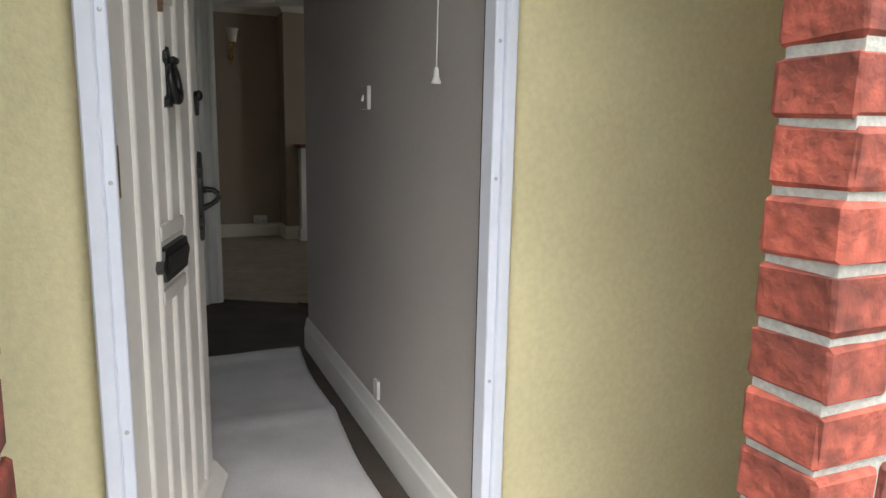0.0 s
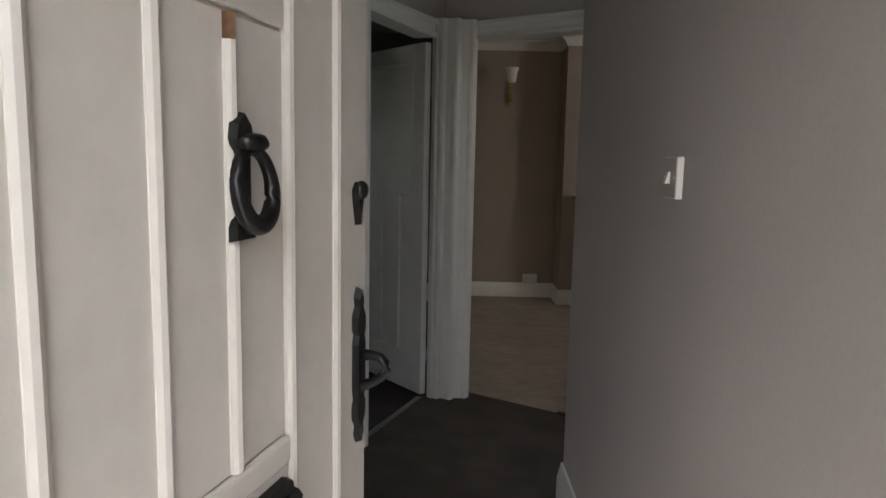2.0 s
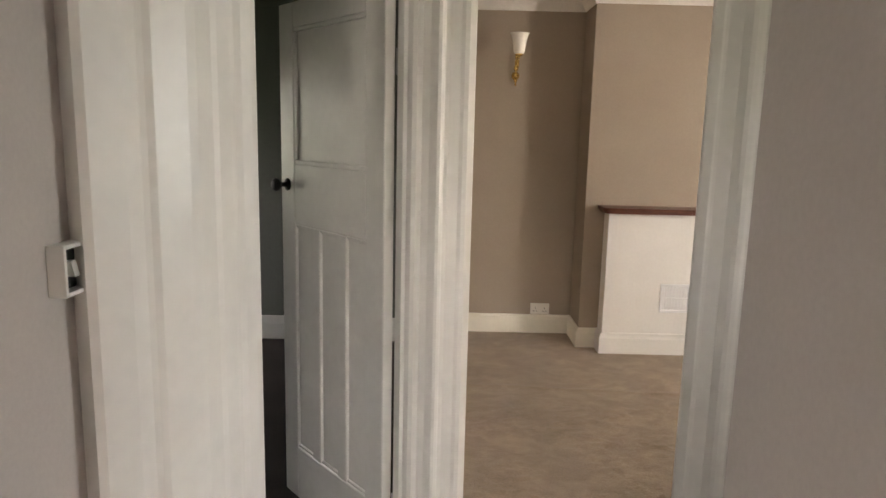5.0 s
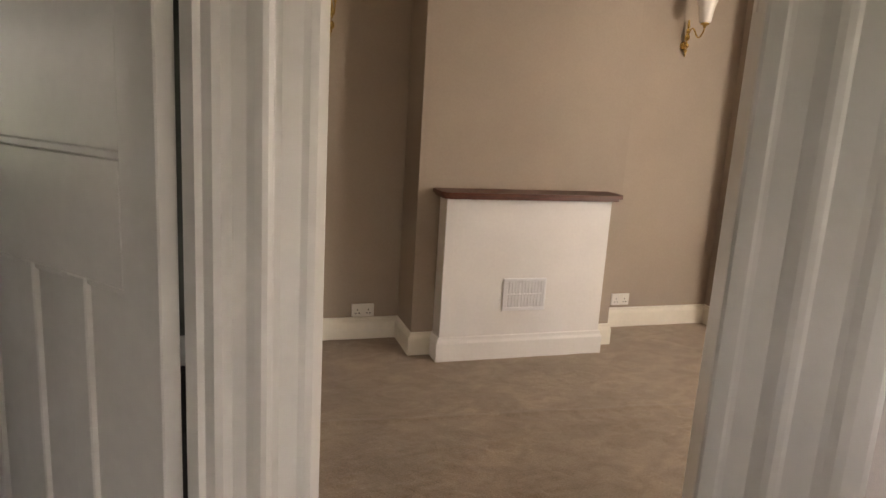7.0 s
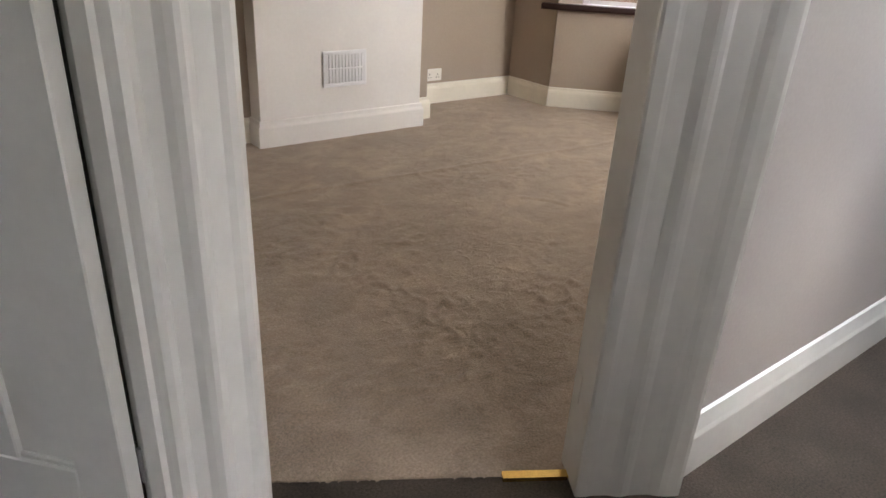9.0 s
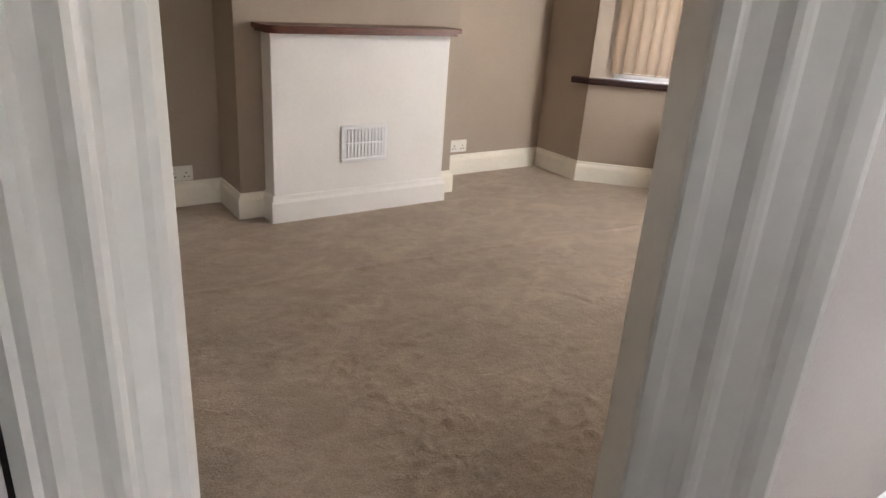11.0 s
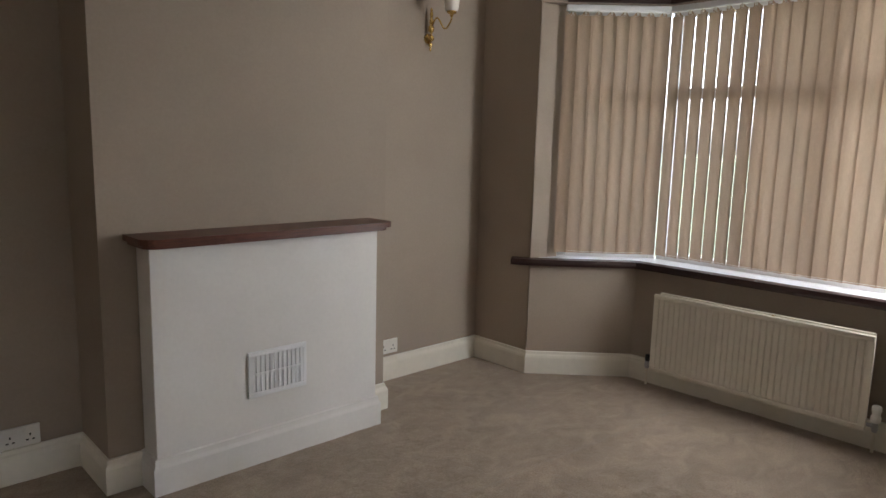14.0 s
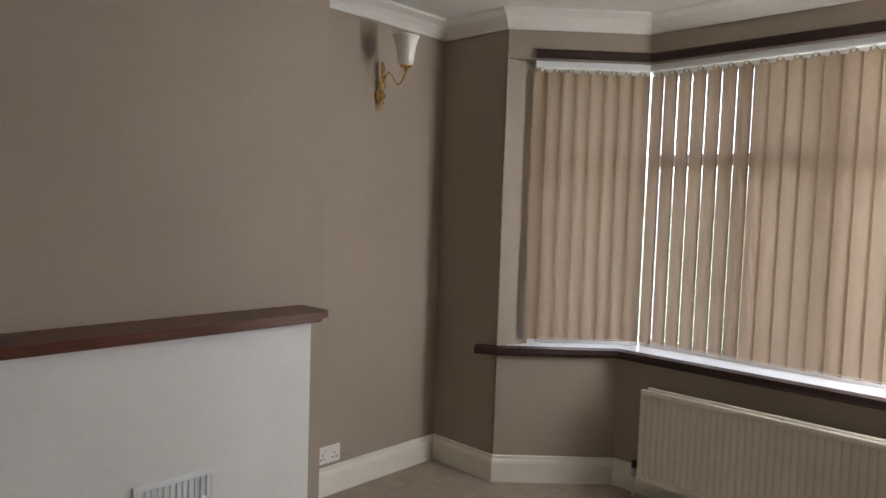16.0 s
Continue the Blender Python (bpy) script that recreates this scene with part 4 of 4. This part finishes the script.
# ---- radiator ----
def radiator():
    r = thing("radiator", pose(3.940, 3.335, 0.120, 0, 0, -90), "cream enamelled ridged panel radiator under the bay window", "radiator")
    W, H = 1.135, 0.467
    n = 34
    prof = []
    for i in range(n):
        a = 0.020 + (W - 0.04) * i / n
        p = (W - 0.04) / n
        prof += [(a, 0.004), (a + p * 0.30, 0.004), (a + p * 0.42, 0.0095), (a + p * 0.58, 0.0095), (a + p * 0.70, 0.004)]
    front = [(0.0, 0.004), *prof, (W, 0.004), (W, 0.022), (0.0, 0.022)]
    part("front_panel", prism(front, 0.028, H - 0.028), RADPAINT, r)
    part("top_edge", a_box(0, W, 0.0, 0.022, H - 0.0278, H, 0.005, seg=2), RADPAINT, r)
    part("bottom_edge", a_box(0, W, 0.0, 0.022, 0, 0.0278, 0.005, seg=2), RADPAINT, r)
    part("rear_panel", a_box(0.012, W - 0.012, 0.050, 0.066, 0.004, H + 0.004, 0.004), RADPAINT, r)
    part("fin", a_box(0.04, W - 0.04, 0.0222, 0.0498, 0.03, H - 0.012), RADPAINT, r)
    part("bleed_plug", lathe([(0.008, 0), (0.008, 0.01), (0.004, 0.012)], 10, m=pose(0.66, 0.036, H - 0.011)), OLDBRASS, r)
    for x in (0.25, W - 0.25):
        part("bracket", a_box(x - 0.015, x + 0.015, 0.0662, 0.118, 0.05, H - 0.05), RADPAINT, r)
    for x, s, black in ((-0.03, -1, True), (W + 0.035, 1, False)):
        part("pipe", lathe([(0.0075, -0.12), (0.0075, 0.0)], 12, m=pose(x, 0.030, 0.02)), RADPAINT, r, "white painted supply pipe")
        part("tail", lathe([(0.010, 0), (0.010, abs(x if s < 0 else x - W))], 12, m=pose(x, 0.030, 0.030, 0, 90 if s < 0 else -90)), STEEL, r)
        part("valve_body", lathe([(0.011, -0.012), (0.014, 0.0), (0.014, 0.026), (0.011, 0.032)], 14, m=pose(x, 0.030, 0.014)), STEEL, r)
        if black:
            part("valve_cap", lathe([(0.012, 0.0), (0.014, 0.006), (0.013, 0.034), (0.009, 0.040)], 14, m=pose(x, 0.030, 0.047)), IRON, r, "black lockshield cap")
        else:
            smooth(part("thermostat_head", lathe([(0.014, 0.0), (0.021, 0.006), (0.023, 0.030), (0.018, 0.036), (0.018, 0.052), (0.022, 0.058), (0.021, 0.080), (0.014, 0.086)], 20, m=pose(x, 0.030, 0.047)), PLASTIC, r, "white thermostatic valve head"))
    return r


radiator()


# ---- hall fittings ----
def wall_switch(name, m, w, h, label, rocker=True):
    s = thing(name, m, label, "light switch" if rocker else "wall plate")
    part("back_box", a_box(-w / 2, w / 2, -0.0135, 0, -h / 2, h / 2, 0.003, seg=2), PLASTIC, s)
    if rocker:
        part("cover", a_box(-w / 2 + 0.002, w / 2 - 0.002, -0.0155, -0.0136, -h / 2 + 0.002, h / 2 - 0.002, 0.0008), SATIN, s, "grey satin cover plate")
        part("rocker", prism_x(-0.006, 0.006, [(-0.0156, -0.012), (-0.026, -0.012), (-0.0185, 0.012), (-0.0156, 0.012)]), PLASTIC, s)
        for x in (-0.030, 0.030):
            part("screw", lathe([(0.0035, 0), (0.002, 0.001)], 8, m=pose(x, -0.0155, 0, 90)), PLASTIC, s)
    return s


wall_switch("light_switch", pose(HALL_R, -0.825, 1.322, 0, 0, -90), 0.086, 0.086, "white plastic rocker light switch on the hall wall")
wall_switch("wall_plate", pose(HALL_R, -0.965, 0.225, 0, 0, -90), 0.050, 0.075, "small white plastic outlet above the hall skirting", False)


def open_switch():
    s = thing("light_switch", pose(HALL_L, 0.462, 1.275, 0, 0, 90), "white plastic switch plate standing off the wall beside the architrave", "light switch")
    fr = bmesh.new()
    for a in ((-0.043, -0.036, -0.043, 0.043), (0.036, 0.043, -0.043, 0.043), (-0.036, 0.036, 0.036, 0.043), (-0.036, 0.036, -0.043, -0.036)):
        box(fr, a[0], a[1], -0.030, 0.0, a[2], a[3], 0.001)
    part("back_box", fr, PLASTIC, s)
    part("inside", a_box(-0.036, 0.036, -0.010, -0.001, -0.036, 0.036), SLOT, s, "dark inside of the open box")
    part("rocker", prism_x(-0.008, 0.008, [(-0.011, -0.014), (-0.026, -0.014), (-0.020, 0.012), (-0.011, 0.012)]), PLASTIC, s)
    return s


open_switch()


def pull_cord():
    c = thing("pull_cord", pose(0.495, -1.700, 0), "white ceiling pull cord with a bell-shaped plastic end", "pull cord")
    part("cord", tube([(0.006, 0, 2.44), (0.004, 0, 1.9), (0.0, 0, 1.352)], 0.0016, 6), PLASTIC, c)
    smooth(part("bell", lathe([(0.003, 0.040), (0.006, 0.034), (0.007, 0.018), (0.012, 0.004), (0.012, 0.0)], 14, m=pose(0, 0, 1.322)), PLASTIC, c))
    part("ceiling_switch", lathe([(0.020, -0.02), (0.034, -0.012), (0.036, 0.0)], 20, m=pose(0.006, 0, CEILING + 0.002)), PLASTIC, c, "round white ceiling switch")
    return c


pull_cord()


def dust_sheet():
    bm = bmesh.new()
    nx, ny = 40, 120
    rows = []
    for j in range(ny + 1):
        v = j / ny
        row = []
        for i in range(nx + 1):
            u = i / nx
            y = -1.78 + v * (2.06 + 0.012 * math.sin(u * 9) + 0.01 * noise.noise(Vector((u * 6, 0, 1))))
            xl, xr = -0.20 - 0.09 * (1 - v), 0.455 + 0.06 * v + 0.008 * math.sin(v * 14)
            x = xl + (xr - xl) * u
            z = 0.007 + 0.005 * max(0, noise.noise(Vector((x * 2.2, y * 9, 3)))) + 0.020 * max(0, math.sin(y * 7.5 + 1.2 * noise.noise(Vector((x * 2, y, 1)))) - 0.82) / 0.18 * 0.6
            row.append(bm.verts.new((x, y, z)))
        rows.append(row)
    for a, b in zip(rows, rows[1:]):
        for i in range(nx):
            bm.faces.new((a[i], a[i + 1], b[i + 1], b[i]))
    r = bmesh.ops.extrude_face_region(bm, geom=bm.faces[:])
    bmesh.ops.translate(bm, vec=(0, 0, -0.004), verts=[g for g in r["geom"] if isinstance(g, bmesh.types.BMVert)])
    ob = smooth(part("dust_sheet", bm, CLOTH))
    return tagged(ob, "creased white dust sheet laid along the hall floor", "dust sheet")


dust_sheet()


# ---- porch brick piers ----
def pier(name, x_edge, way, length, y0, y1):
    p = thing(name, pose(0, 0, 0), "red brick porch wall with rough grey mortar joints", "brick wall", "porch brick walls", "structure")
    xa, xb = sorted((x_edge + way * 0.006, x_edge + way * length))
    part("mortar", a_box(xa, xb, y0 + 0.006, y1 - 0.006, -0.2, 2.59), MORTAR, p, "grey mortar")
    rng = random.Random(7 if way > 0 else 8)
    meshes = {}

    def brick_mesh(ln, k):
        if (ln, k) not in meshes:
            bm = bmesh.new()
            box(bm, -ln / 2, ln / 2, -(y1 - y0) / 2, (y1 - y0) / 2, -0.0325, 0.0325, 0.005, 1)
            r2 = random.Random(k * 13 + int(ln * 1000))
            for v in bm.verts:
                v.co += Vector((r2.uniform(-1, 1) * 0.0032, r2.uniform(-1, 1) * 0.0028, r2.uniform(-1, 1) * 0.003))
            me = bpy.data.meshes.new("brick")
            bm.to_mesh(me)
            bm.free()
            me.materials.append(BRICK)
            meshes[(ln, k)] = me
        return meshes[(ln, k)]
    z, c = -0.2, 0
    while z < 2.55:
        u = 0.0
        first = True
        while u < length - 0.05:
            ln = 0.1025 if (first and c % 2) else 0.215
            ln = min(ln, round(length - u, 4))
            b = new("brick", brick_mesh(ln, rng.randrange(4)))
            b.parent = p
            b.matrix_world = pose(x_edge + way * (u + ln / 2) + rng.uniform(-0.002, 0.002), (y0 + y1) / 2 + rng.uniform(-0.003, 0.003), z + 0.0325 + rng.uniform(-0.001, 0.001), 0, rng.uniform(-0.5, 0.5), rng.uniform(-0.6, 0.6))
            u += ln + 0.010
            first = False
        z += 0.075
        c += 1
    return p


pier("brick_pier", 0.455, 1, 1.25, -2.865, -2.7625)
pier("brick_pier", -0.303, -1, 1.35, -2.765, -2.6625)
